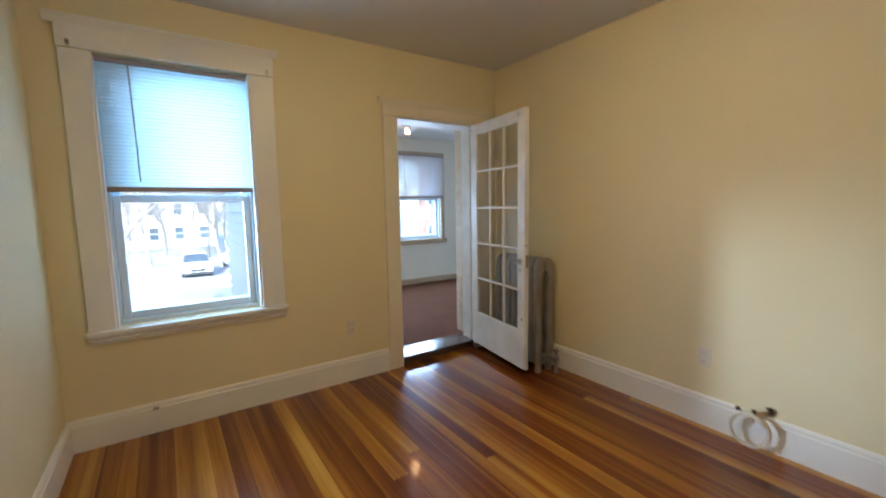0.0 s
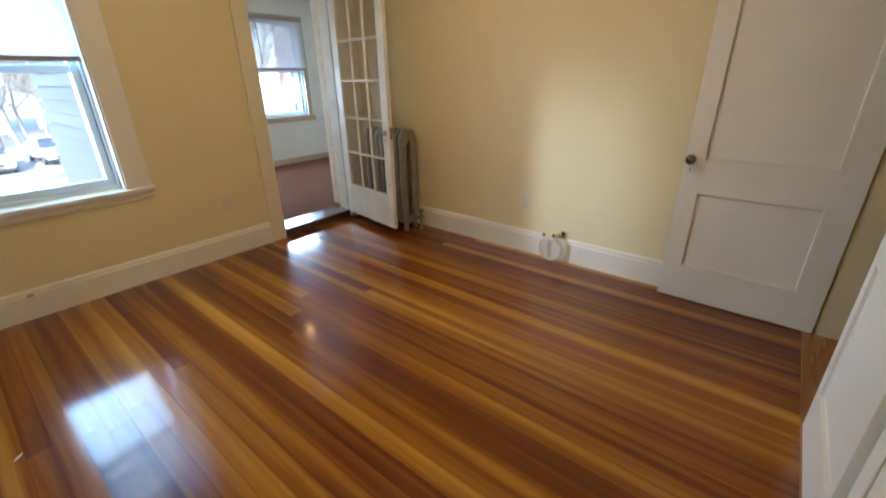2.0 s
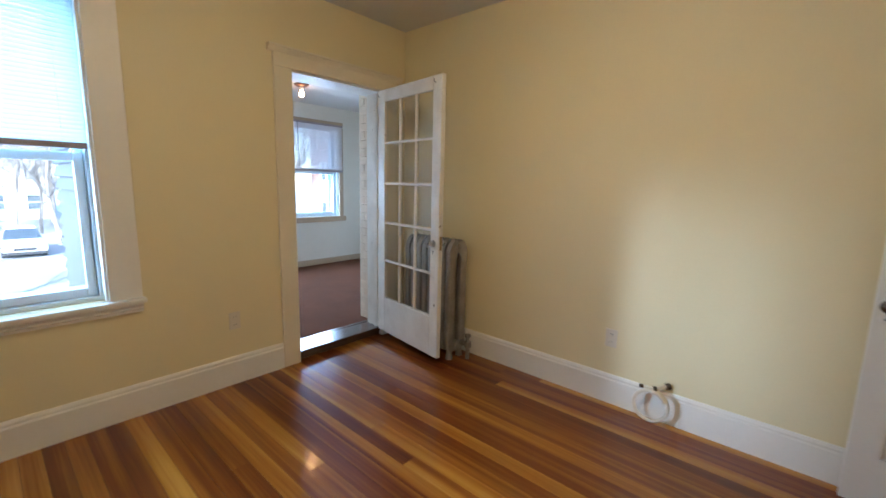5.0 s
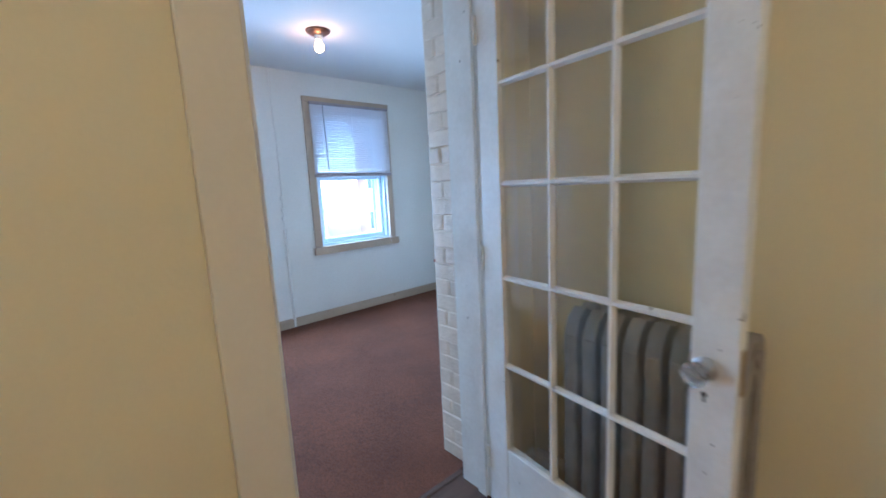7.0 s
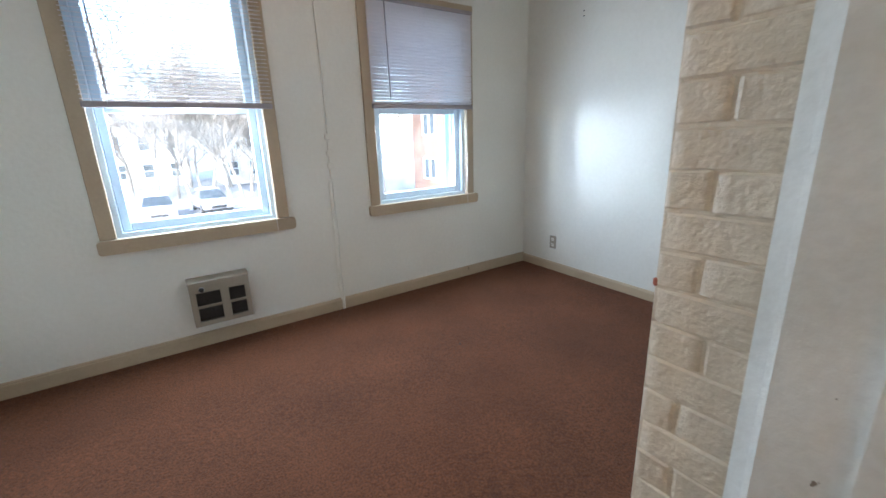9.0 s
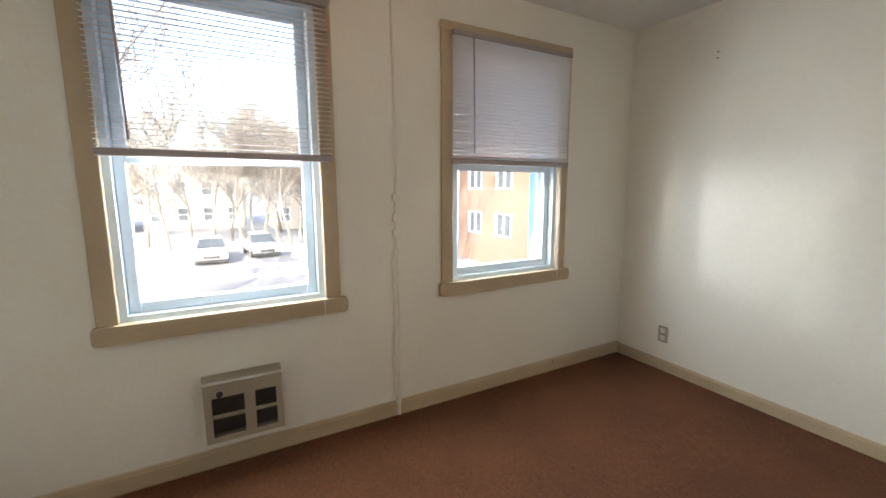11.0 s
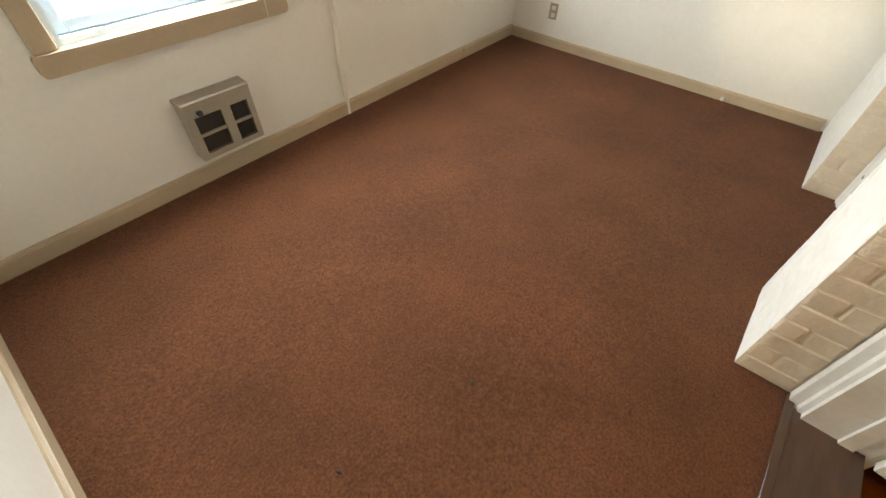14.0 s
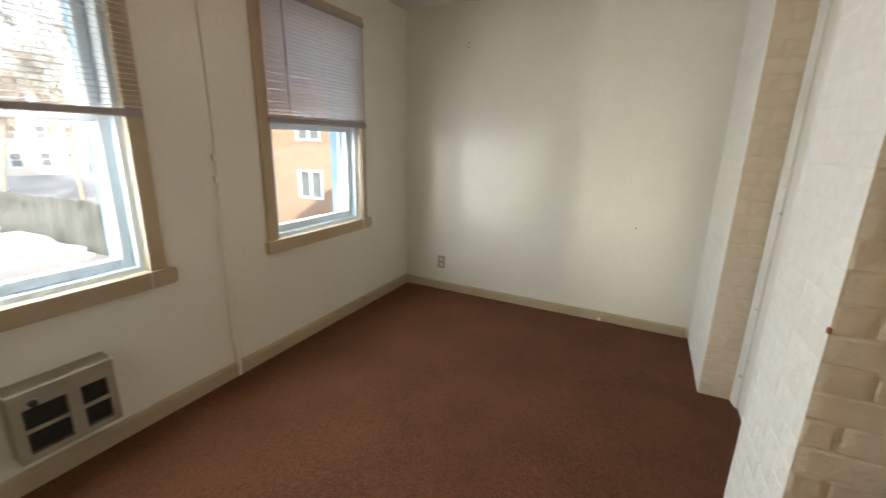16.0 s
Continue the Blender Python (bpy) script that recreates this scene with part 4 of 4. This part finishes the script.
def wall_heater():
    h = thing("wall_heater", "taupe metal wall heater with two black grilles below window", "heater")
    x0, x1, y0, y1, z0, z1 = -0.868, -0.553, SY1 - 0.085, SY1, 0.236, 0.528
    L0, L1, M0, M1 = -0.838, -0.712, -0.668, -0.580
    g0, g1 = 0.262, 0.440
    part("front_panel", pierced(bm_new(), x0, x1, y0, y0 + 0.012, z0, z1 - 0.03, [(L0, L1, g0, g1), (M0, M1, g0, g1)]), HEATER, h)
    for a in ((x0, x0 + 0.010), (x1 - 0.010, x1)):
        part("side_panel", box(bm_new(), a[0], a[1], y0 + 0.012, y1, z0, z1 - 0.03), HEATER, h)
    part("bottom_panel", box(bm_new(), x0 + 0.010, x1 - 0.010, y0 + 0.012, y1, z0, z0 + 0.010), HEATER, h)
    top = bm_new()
    extruded(top, [(y0, z1 - 0.03), (y0, z1 - 0.024), (y0 + 0.010, z1 - 0.018), (y1, z1 - 0.013), (y1, z1 - 0.03)], "x", x0 - 0.004, x1 + 0.004)
    part("top_cover", top, HEATER, h)
    part("back", box(bm_new(), x0 + 0.010, x1 - 0.010, y1 - 0.02, y1 - 0.002, z0 + 0.010, z1 - 0.031), GRILLE, h)
    for a, b in ((L0, L1), (M0, M1)):
        mid = (g0 + g1) / 2
        gr = part("grille", box(bm_new(), a, b, y0 + 0.004, y0 + 0.014, mid - 0.007, mid + 0.007), HEATER, h)
        fins = bm_new()
        n = int((b - a) / 0.004)
        for k in range(1, n):
            x = a + (b - a) * k / n
            box(fins, x - 0.0008, x + 0.0008, y0 + 0.020, y0 + 0.032, g0, g1)
        part("fin", fins, GRILLE, gr)
    mk = Matrix.Translation((-0.806, y0, 0.458)) @ Euler((radians(90), 0, 0)).to_matrix().to_4x4()
    k = part("knob", turned(bm_new(), [(0.014, 0.0), (0.014, 0.008), (0.010, 0.016)], mk, 16), DARK, h, "black thermostat knob")
    part("bezel", turned(bm_new(), [(0.017, 0.0), (0.017, 0.003)], mk, 18), STEEL, k)
    return h


wall_heater()

conduit = thing("cable_duct", "white painted cable channel running down the wall", "cable duct")
part("channel", tube(bm_new(), [(0.048 + 0.004 * math.sin(z * 12), SY1 - 0.011, z) for z in np.linspace(SZN + 0.002, 1.0, 15)], 0.0155, 4), PORCH, conduit)
part("cable", tube(bm_new(), [(0.055 + 0.004 * math.sin(z * 5), SY1 - 0.005, z) for z in np.linspace(1.0, SH - 0.002, 16)], 0.0055, 6), PORCH, conduit, smooth=60)
for z in (1.285, 1.18, 1.10, 0.995):
    part("clip", box(bm_new(), 0.036, 0.072, SY1 - 0.017, SY1, z - 0.018, z + 0.018, bevel=0.007, seg=2), PORCH, conduit)

for y, z in ((0.835, 0.812), (2.174, 2.119), (2.174, 2.085)):
    n_ob = thing("nail", "small dark nail stuck in off-white plaster wall", "nail", group="nails")
    part("shank", rod(bm_new(), (SX1, y, z), (SX1 - 0.006, y, z - 0.001), 0.0045, sides=8), DARK, n_ob)
for x, y, turn in ((-0.856, 1.061, 0.3), (0.40, 1.795, 1.1), (-1.322, 1.191, 2.0)):
    crumb = thing("crumb", "tiny dark crumb lying on brown carpet", "crumb", Matrix.LocRotScale((x, y, SZ + (SZN - SZ) * (y - SY0) / (SY1 - SY0)), Euler((0, 0, turn)), None), group="crumbs on the carpet")
    part("bit", turned(bm_new(), [(0.005, 0.0), (0.008, 0.002), (0.006, 0.005), (0.002, 0.006)], Matrix.Diagonal((1.3, 0.7, 1, 1)), 7), DARK, crumb)
stop_knob = thing("door_stop", "small white knob on the beige baseboard", "door stop")
part("knob", turned(bm_new(), [(0.006, 0.0), (0.006, 0.02), (0.012, 0.024), (0.012, 0.034), (0.006, 0.038)], Matrix.Translation((SX1 - 0.014, 1.0, SZ + 0.03)) @ Euler((0, radians(-90), 0)).to_matrix().to_4x4(), 12), PORCELAIN, stop_knob)

# ---- outside: house body, ground, neighbours ----
body_low = slab("house_lower_storey", SIDING, -7.0, 6.0, -9.0, 2.88, GROUND, -0.21, label="grey clapboard lower storey of the house", category="house wall")
body_up = slab("house_upper_storey", SIDING, -12.0, 6.6, -9.0, 0.30, 2.76, 8.45, label="grey clapboard upper storey of the house", category="house wall")
porch_up = slab("porch_upper_storey", SIDING, SX0 - 0.13, 6.0, 0.30, 2.90, 2.76, 5.6, label="grey clapboard storey above the porch", category="house wall")
ground = slab("ground", ASPHALT, -400, 400, -300, 900, GROUND - 0.5, GROUND, label="grey asphalt parking yard with melting snow", category="ground")

siding_wall = slab("wall_siding_base", SIDING, SX0 - 0.128, SX0 - 0.1005, 0.404, SY1 + 0.15, -0.2, 2.75, label="grey clapboard outer side of the porch", category="wall")
bmc = bm_new()
extruded(bmc, [(0, 0), (-0.032, 0), (-0.036, 0.006), (-0.006, 0.115), (0, 0.115)], "y", 0.41, SY1 + 0.15)
clap = mesh_of("clapboard", bmc, SIDING)
for k in range(25):
    shared("clapboard", clap, siding_wall, Matrix.Translation((SX0 - 0.129, 0, -0.18 + k * 0.115)))


def snow_bank(x, y, rx, ry, h, seed):
    bm = bm_new()
    bmesh.ops.create_icosphere(bm, subdivisions=4, radius=1.0)
    for v in bm.verts:
        d = noise.noise(v.co * 2.1 + Vector((seed, 0, 0))) * 0.35 + noise.noise(v.co * 6 + Vector((0, seed, 0))) * 0.12
        v.co = Vector((v.co.x * rx * (1 + d), v.co.y * ry * (1 + d), max(-0.1, v.co.z * h * (1 + d))))
    bmesh.ops.translate(bm, verts=bm.verts, vec=(x, y, GROUND))
    ob = part("snow_bank", bm, SNOW, smooth=80)
    return tagged(ob, "dirty melting snow bank on the yard", "snow", group="snow banks")


for k, spec in enumerate(((5.4, 29.0, 1.6, 2.2, 0.55), (5.9, 24.0, 0.9, 2.4, 0.40), (3.6, 26.5, 1.8, 0.8, 0.10), (6.0, 21.0, 0.7, 1.5, 0.3), (2.2, 24.0, 2.2, 0.7, 0.05), (4.6, 22.3, 1.4, 0.5, 0.05), (0.2, 27.2, 2.4, 0.6, 0.06), (4.2, 33.0, 3.0, 1.2, 0.35))):
    snow_bank(*spec, k + 1)


def fence():
    f = thing("board_fence", "tall weathered grey-green board fence along the yard", "fence")
    a, b = Vector((6.75, 19.0, GROUND)), Vector((6.0, 34.0, GROUND))
    way = b - a
    count = 75
    me = mesh_of("board", box(bm_new(), -0.011, 0.011, -0.095, 0.095, 0, 2.05, bevel=0.004), FENCE)
    for k in range(count):
        p = a + way * (k / (count - 1))
        shared("board", me, f, Matrix.LocRotScale(p + Vector((random.uniform(-0.008, 0.008), 0, 0)), Euler((random.uniform(-0.012, 0.012), random.uniform(-0.01, 0.01), math.atan2(-way.x, way.y))), (1, 1, random.uniform(0.97, 1.03))))
    for z in (0.4, 1.6):
        bm = bm_new()
        rod(bm, a + Vector((0.06, 0, z)), b + Vector((0.06, 0, z)), 0.05, sides=4)
        part("rail", bm, FENCE, f)
    return f


fence()


def tree(x, y, height, seed, lean=0.1):
    """A bare winter tree: a tapered trunk that forks into limbs and fine twigs."""
    rnd = random.Random(seed)
    t = thing("bare_tree", "leafless grey-brown tree with spreading twigs", "tree", group="bare trees")
    stores = {"trunk": ([], []), "twigs": ([], [])}

    def segment(key, p, q, r0, r1, sides):
        verts, faces = stores[key]
        base = len(verts)
        turn = (q - p).to_track_quat("Z", "Y")
        for c, r in ((p, r0), (q, r1)):
            for k in range(sides):
                verts.append(c + turn @ Vector((r * math.cos(2 * math.pi * k / sides), r * math.sin(2 * math.pi * k / sides), 0)))
        for k in range(sides):
            j = (k + 1) % sides
            faces.append((base + k, base + j, base + sides + j, base + sides + k))

    def grow(p, d, r, length, level):
        key, sides = ("trunk", 8) if level < 2 else ("twigs", 3)
        steps = (5, 4, 4, 3, 2)[level]
        for s in range(steps):
            q = p + d * (length / steps)
            segment(key, p, q, r, r * 0.84, sides)
            p, r = q, r * 0.84
            d = (d + Vector((rnd.uniform(-1, 1), rnd.uniform(-1, 1), rnd.uniform(-0.3, 0.7))) * 0.17).normalized()
            if level < 4 and (s > 0 or level > 0):
                for _ in range((2, 2, 2, 1)[level]):
                    side = Vector((rnd.uniform(-1, 1), rnd.uniform(-1, 1), rnd.uniform(0.0, 0.8))).normalized()
                    grow(p, (d * 0.55 + side * 0.8).normalized(), max(r * 0.5, 0.013), length * rnd.uniform(0.42, 0.62), level + 1)

    grow(Vector((x, y, GROUND - 0.05)), Vector((lean, rnd.uniform(-0.1, 0.1), 1)).normalized(), height * 0.010 + 0.04, height * 0.6, 0)
    for key, (verts, faces) in stores.items():
        me = bpy.data.meshes.new(key)
        me.from_pydata(verts, [], faces)
        me.materials.append(BARK)
        ob = new(key, me)
        ob.parent = t
    return t


def car(x, y, turn, label, paint):
    c = thing("parked_car", label, "car", Matrix.LocRotScale((x, y, GROUND), Euler((0, 0, radians(turn))), None), group="parked cars")
    # own axes: front towards -y
    side = [(-2.15, 0.32), (-2.2, 0.62), (-2.05, 0.80), (-1.0, 0.95), (1.55, 0.98), (2.1, 0.92), (2.18, 0.6), (2.1, 0.32)]
    bm = extruded(bm_new(), side, "x", -0.88, 0.88)
    bmesh.ops.bevel(bm, geom=bm.edges[:], offset=0.07, segments=3, affect="EDGES")
    part("body", bm, paint, c, smooth=40)
    cab = bm_new()
    lo = [(-0.80, -1.05), (0.80, -1.05), (0.80, 1.75), (-0.80, 1.75)]
    hi = [(-0.60, -0.25), (0.60, -0.25), (0.60, 1.15), (-0.60, 1.15)]
    vl, vh = [cab.verts.new((a, b, 0.93)) for a, b in lo], [cab.verts.new((a, b, 1.46)) for a, b in hi]
    for k in range(4):
        cab.faces.new((vl[k], vl[(k + 1) % 4], vh[(k + 1) % 4], vh[k]))
    cab.faces.new(vh)
    cab.faces.new(list(reversed(vl)))
    part("windows", cab, CARGLASS, c)
    part("roof", box(bm_new(), -0.61, 0.61, -0.27, 1.17, 1.45, 1.50, bevel=0.02, seg=2), paint, c, smooth=40)
    for sx in (-1, 1):
        part("headlight", box(bm_new(), sx * 0.70 - 0.16, sx * 0.70 + 0.16, -2.2, -2.05, 0.62, 0.76, bevel=0.03, seg=2), PORCELAIN, c)
        for yy in (-1.35, 1.35):
            w = part("wheel", rod(bm_new(), (sx * 0.70, yy, 0.32), (sx * 0.90, yy, 0.32), 0.32, sides=24), RUBBER, c)
            part("rim", rod(bm_new(), (sx * 0.895, yy, 0.32), (sx * 0.91, yy, 0.32), 0.2, sides=16), STEEL, w)
    part("grille", box(bm_new(), -0.45, 0.45, -2.205, -2.15, 0.42, 0.60, bevel=0.01), RUBBER, c)
    # black slab that stands in for the shade beneath the car
    part("underbody_shade", box(bm_new(), -0.86, 0.86, -2.12, 2.05, 0.2, 0.36, bevel=0.02), RUBBER, c)
    return c


car(1.95, 31.9, 6, "pale silver parked car with dark windscreen", CARPAINT)
car(-1.05, 30.6, 0, "white parked car facing the house across the yard", mat("white_car_paint", (0.82, 0.82, 0.82), rough=0.25, bump=0, coat=0.8))


def apartment():
    ap_ob = thing("apartment_building", "orange brick apartment block with white sliding windows", "building", Matrix.LocRotScale((13.6, 0, 0), Euler((0, 0, radians(0))), None))
    y0, y1, top = 4.0, 24.3, 7.9
    rows = [(-1.43, 1.36), (1.27, 1.36), (3.97, 1.36)]
    cols = [22.35, 19.44, 15.2, 12.27, 8.0, 5.1]
    holes = [(c - 0.75, c + 0.75, z, z + h) for c in cols for z, h in rows]
    part("wall", pierced(bm_new(), y0, y1, 0.0, 0.3, GROUND, top, holes, along="y"), REDBRICK, ap_ob)
    part("rear_mass", box(bm_new(), 0.62, 14, y0, y1, GROUND, top), REDBRICK, ap_ob)
    part("roof", box(bm_new(), -0.3, 14.3, y0 - 0.3, y1 + 0.3, top, top + 0.35), ROOF, ap_ob)
    for c0, c1, z0, z1 in holes:
        w = bm_new()
        for a in ((c0, c0 + 0.09, z0, z1), (c1 - 0.09, c1, z0, z1), (c0 + 0.09, c1 - 0.09, z0, z0 + 0.1), (c0 + 0.09, c1 - 0.09, z1 - 0.09, z1), ((c0 + c1) / 2 - 0.05, (c0 + c1) / 2 + 0.05, z0 + 0.1, z1 - 0.09)):
            box(w, -0.03, 0.12, a[0], a[1], a[2], a[3])
        wp = part("window", w, VINYL, ap_ob)
        part("pane", box(bm_new(), 0.06, 0.08, c0 + 0.09, c1 - 0.09, z0 + 0.1, z1 - 0.09), FARGLASS, wp)
        part("blind", box(bm_new(), 0.12, 0.14, c0 + 0.09, (c0 + c1) / 2, z0 + 0.1, z1 - 0.09), SLAT_COOL, wp)
    return ap_ob


apartment()


def house(x, y, w, d, h, label):
    o = thing("far_house", label, "house", Matrix.Translation((x, y, GROUND)), group="houses across the yard")
    cols = [(-w / 2 + w * (k + 0.5) / 4) for k in range(4)]
    holes = [(c - 0.45, c + 0.45, z, z + 1.4) for c in cols for z in (1.0, 3.9) if z + 1.6 < h]
    part("wall", pierced(bm_new(), -w / 2, w / 2, 0, 0.25, 0, h, holes), FARWALL, o)
    part("rear_mass", box(bm_new(), -w / 2, w / 2, 0.5, d, 0, h), FARWALL, o)
    part("roof", extruded(bm_new(), [(-w / 2 - 0.4, h), (w / 2 + 0.4, h), (0, h + w * 0.36)], "y", -0.4, d + 0.4), ROOF, o)
    for c0, c1, z0, z1 in holes:
        wd = bm_new()
        for a in ((c0 - 0.1, c0, z0 - 0.1, z1 + 0.1), (c1, c1 + 0.1, z0 - 0.1, z1 + 0.1), (c0, c1, z0 - 0.1, z0), (c0, c1, z1, z1 + 0.1), (c0, c1, (z0 + z1) / 2 - 0.04, (z0 + z1) / 2 + 0.04)):
            box(wd, a[0], a[1], -0.04, 0.1, a[2], a[3])
        ww = part("window", wd, VINYL, o)
        part("pane", box(bm_new(), c0, c1, 0.1, 0.12, z0, z1), FARGLASS, ww)
    return o


for spec in ((-14, 52, 9, 10, 6.2), (-2.5, 55, 10, 10, 6.6), (9.5, 50, 8.5, 9, 6.2), (20, 62, 10, 9, 6.6)):
    house(*spec, "pale wooden two-storey house behind bare trees")
for k, spec in enumerate(((-5.5, 40, 11), (0.5, 41, 9.5), (4.0, 38, 10), (9.2, 39, 11), (-11, 44, 12), (2.6, 45, 11), (6.8, 36, 9), (8.0, 44, 12), (-2.8, 46, 12), (5.4, 47, 12), (11.5, 45, 12), (-7.6, 47, 13), (7.9, 17.2, 14), (-4.1, 16.0, 12.5), (1.2, 37.0, 12), (3.2, 41.5, 13), (6.2, 41.0, 12), (4.6, 35.6, 10.5), (-1.0, 39.0, 12), (-3.8, 37.0, 11), (8.6, 33.0, 12), (9.6, 27.5, 12), (2.0, 50.0, 14), (7.2, 51.0, 14))):
    tree(*spec, 20 + k, lean=random.uniform(-0.15, 0.15))

# ---- floor strips, last because they are many ----
STRIP = 0.0815
bmp = bm_new()
box(bmp, -STRIP / 2 + 0.0006, STRIP / 2 - 0.0006, -0.5, 0.5, -0.018, 0.0)
plank_mesh = mesh_of("plank", bmp, FLOOR)
rnd = random.Random(7)
x = RX0 + STRIP / 2
while x < RX1 + STRIP / 2:
    y = RY0 + 0.0
    end = 0.027 if DX0 < x < DX1 else -0.0
    while y < end - 1e-4:
        length = rnd.uniform(2.2, 4.6)
        stop = y + length
        if end - stop < 0.7:
            stop = end
        stop = min(stop, end)
        shared("plank", plank_mesh, floor, Matrix.LocRotScale((x, (y + stop) / 2, 0), None, (1, stop - y - 0.0006, 1)))
        y = stop
    shared("plank", plank_mesh, floor, Matrix.LocRotScale((x, RY0 - 0.8, 0), None, (1, 1.4, 1)))
    x += STRIP


# ---- painted bricks ----
def brick_meshes(length, material, deep, count=7):
    """Thickly painted bricks: a pillowed, lumpy face that rolls off into the joints."""
    made = []
    for k in range(count):
        rb = random.Random(40 + k)
        bm = bm_new()
        nu, nv = (7, 4) if length > 0.15 else (5, 4)
        w, h = length / 2 - 0.0015, 0.0348
        skew = [rb.uniform(-0.0018, 0.0018) for _ in range(4)]
        grid = []
        for i in range(nu + 1):
            u = -1 + 2 * i / nu
            u = math.copysign(abs(u) ** 0.5, u)
            row = []
            for j in range(nv + 1):
                v = (-1, -0.86, 0.0, 0.86, 1)[j]
                rim = max(abs(u), abs(v))
                lump = noise.noise(Vector((u * w * 34, v * h * 34, k * 7.3)))
                y = 0.0 if rim > 0.999 else deep * (0.85 + 0.4 * lump)
                row.append(bm.verts.new((u * w + skew[0] * v + (skew[1] if u > 0 else 0), y, v * h + skew[2] * u + 0.0018 * lump)))
            grid.append(row)
        for i in range(nu):
            for j in range(nv):
                bm.faces.new((grid[i][j], grid[i][j + 1], grid[i + 1][j + 1], grid[i + 1][j]))
        bmesh.ops.recalc_face_normals(bm, faces=bm.faces)
        if sum(f.normal.y for f in bm.faces) < 0:
            bmesh.ops.reverse_faces(bm, faces=bm.faces)
        made.append(mesh_of("brick", bm, material, 28))
    return made


COURSE = 0.0715


def lay(start, step, turn, run, z0, z1, material, odd, deep):
    """Courses of bricks on a wall face: start corner, unit step along it, turn about z so that +y faces out."""
    full, half = brick_meshes(0.2, material, deep), brick_meshes(0.1, material, deep)
    rb = random.Random(int(run * 1000) + int(odd * 10))
    k = 0
    z = z0 + COURSE / 2
    while z < z1:
        u = 0.0
        first = True
        while u < run - 0.03:
            narrow = run < 0.25
            cut = rb.uniform(0.42, 0.62) * run
            short = first and k % 2 == odd if narrow else (k % 2 == odd and first) or run - u < 0.19
            size = 0.1 if short else 0.2
            span = (cut if short else run - u) if narrow else min(size, run - u)
            me = rb.choice(half if short else full)
            p = Vector(start) + Vector(step) * (u + span / 2)
            m = Matrix.LocRotScale((p.x, p.y, z + rb.uniform(-0.002, 0.002)), Euler((rb.uniform(-0.03, 0.03), rb.uniform(-0.014, 0.014), radians(turn))), (span / size, rb.uniform(0.7, 1.25), 1))
            shared("brick", me, wall_brick, m)
            u += span
            first = False
        z += COURSE
        k += 1


NF = SY0 - 0.008
lay((BX1 + 0.008, NF, 0), (1, 0, 0), 0, QX0 - BX1 - 0.008, SZ, SH, BRICK_WHITE, 0, 0.0032)
lay((QX1 + 0.008, NF, 0), (1, 0, 0), 0, SX1 - QX1 - 0.008, SZ, SH, BRICK_WHITE, 1, 0.0016)
lay((BX1 + 0.008, BY + 0.014, 0), (0, 1, 0), 90, NF - BY - 0.014, SZ, 2.13, BRICK_TAN, 1, 0.0072)
lay((QX1 + 0.008, BY + 0.034, 0), (0, 1, 0), 90, NF - BY - 0.034, SZ, 2.13, BRICK_TAN, 0, 0.0048)
for x, y0 in ((BX1 + 0.0075, BY + 0.014), (QX1 + 0.0075, BY + 0.034)):
    part("reveal_mortar", box(bm_new(), x - 0.001, x + 0.0028, y0, NF - 0.001, SZ, 2.13), BRICK_TAN, wall_brick)
BARE = mat("bare_red_brick", (0.42, 0.13, 0.075), (0.30, 0.085, 0.05), rough=0.85, scale=40, fine=160, bump=0.4)
part("bare_spot", box(bm_new(), BX1 + 0.003, BX1 + 0.014, NF - 0.005, NF + 0.0045, 0.988, 1.004, bevel=0.003), BARE, wall_brick, "bare red chip on the painted corner")
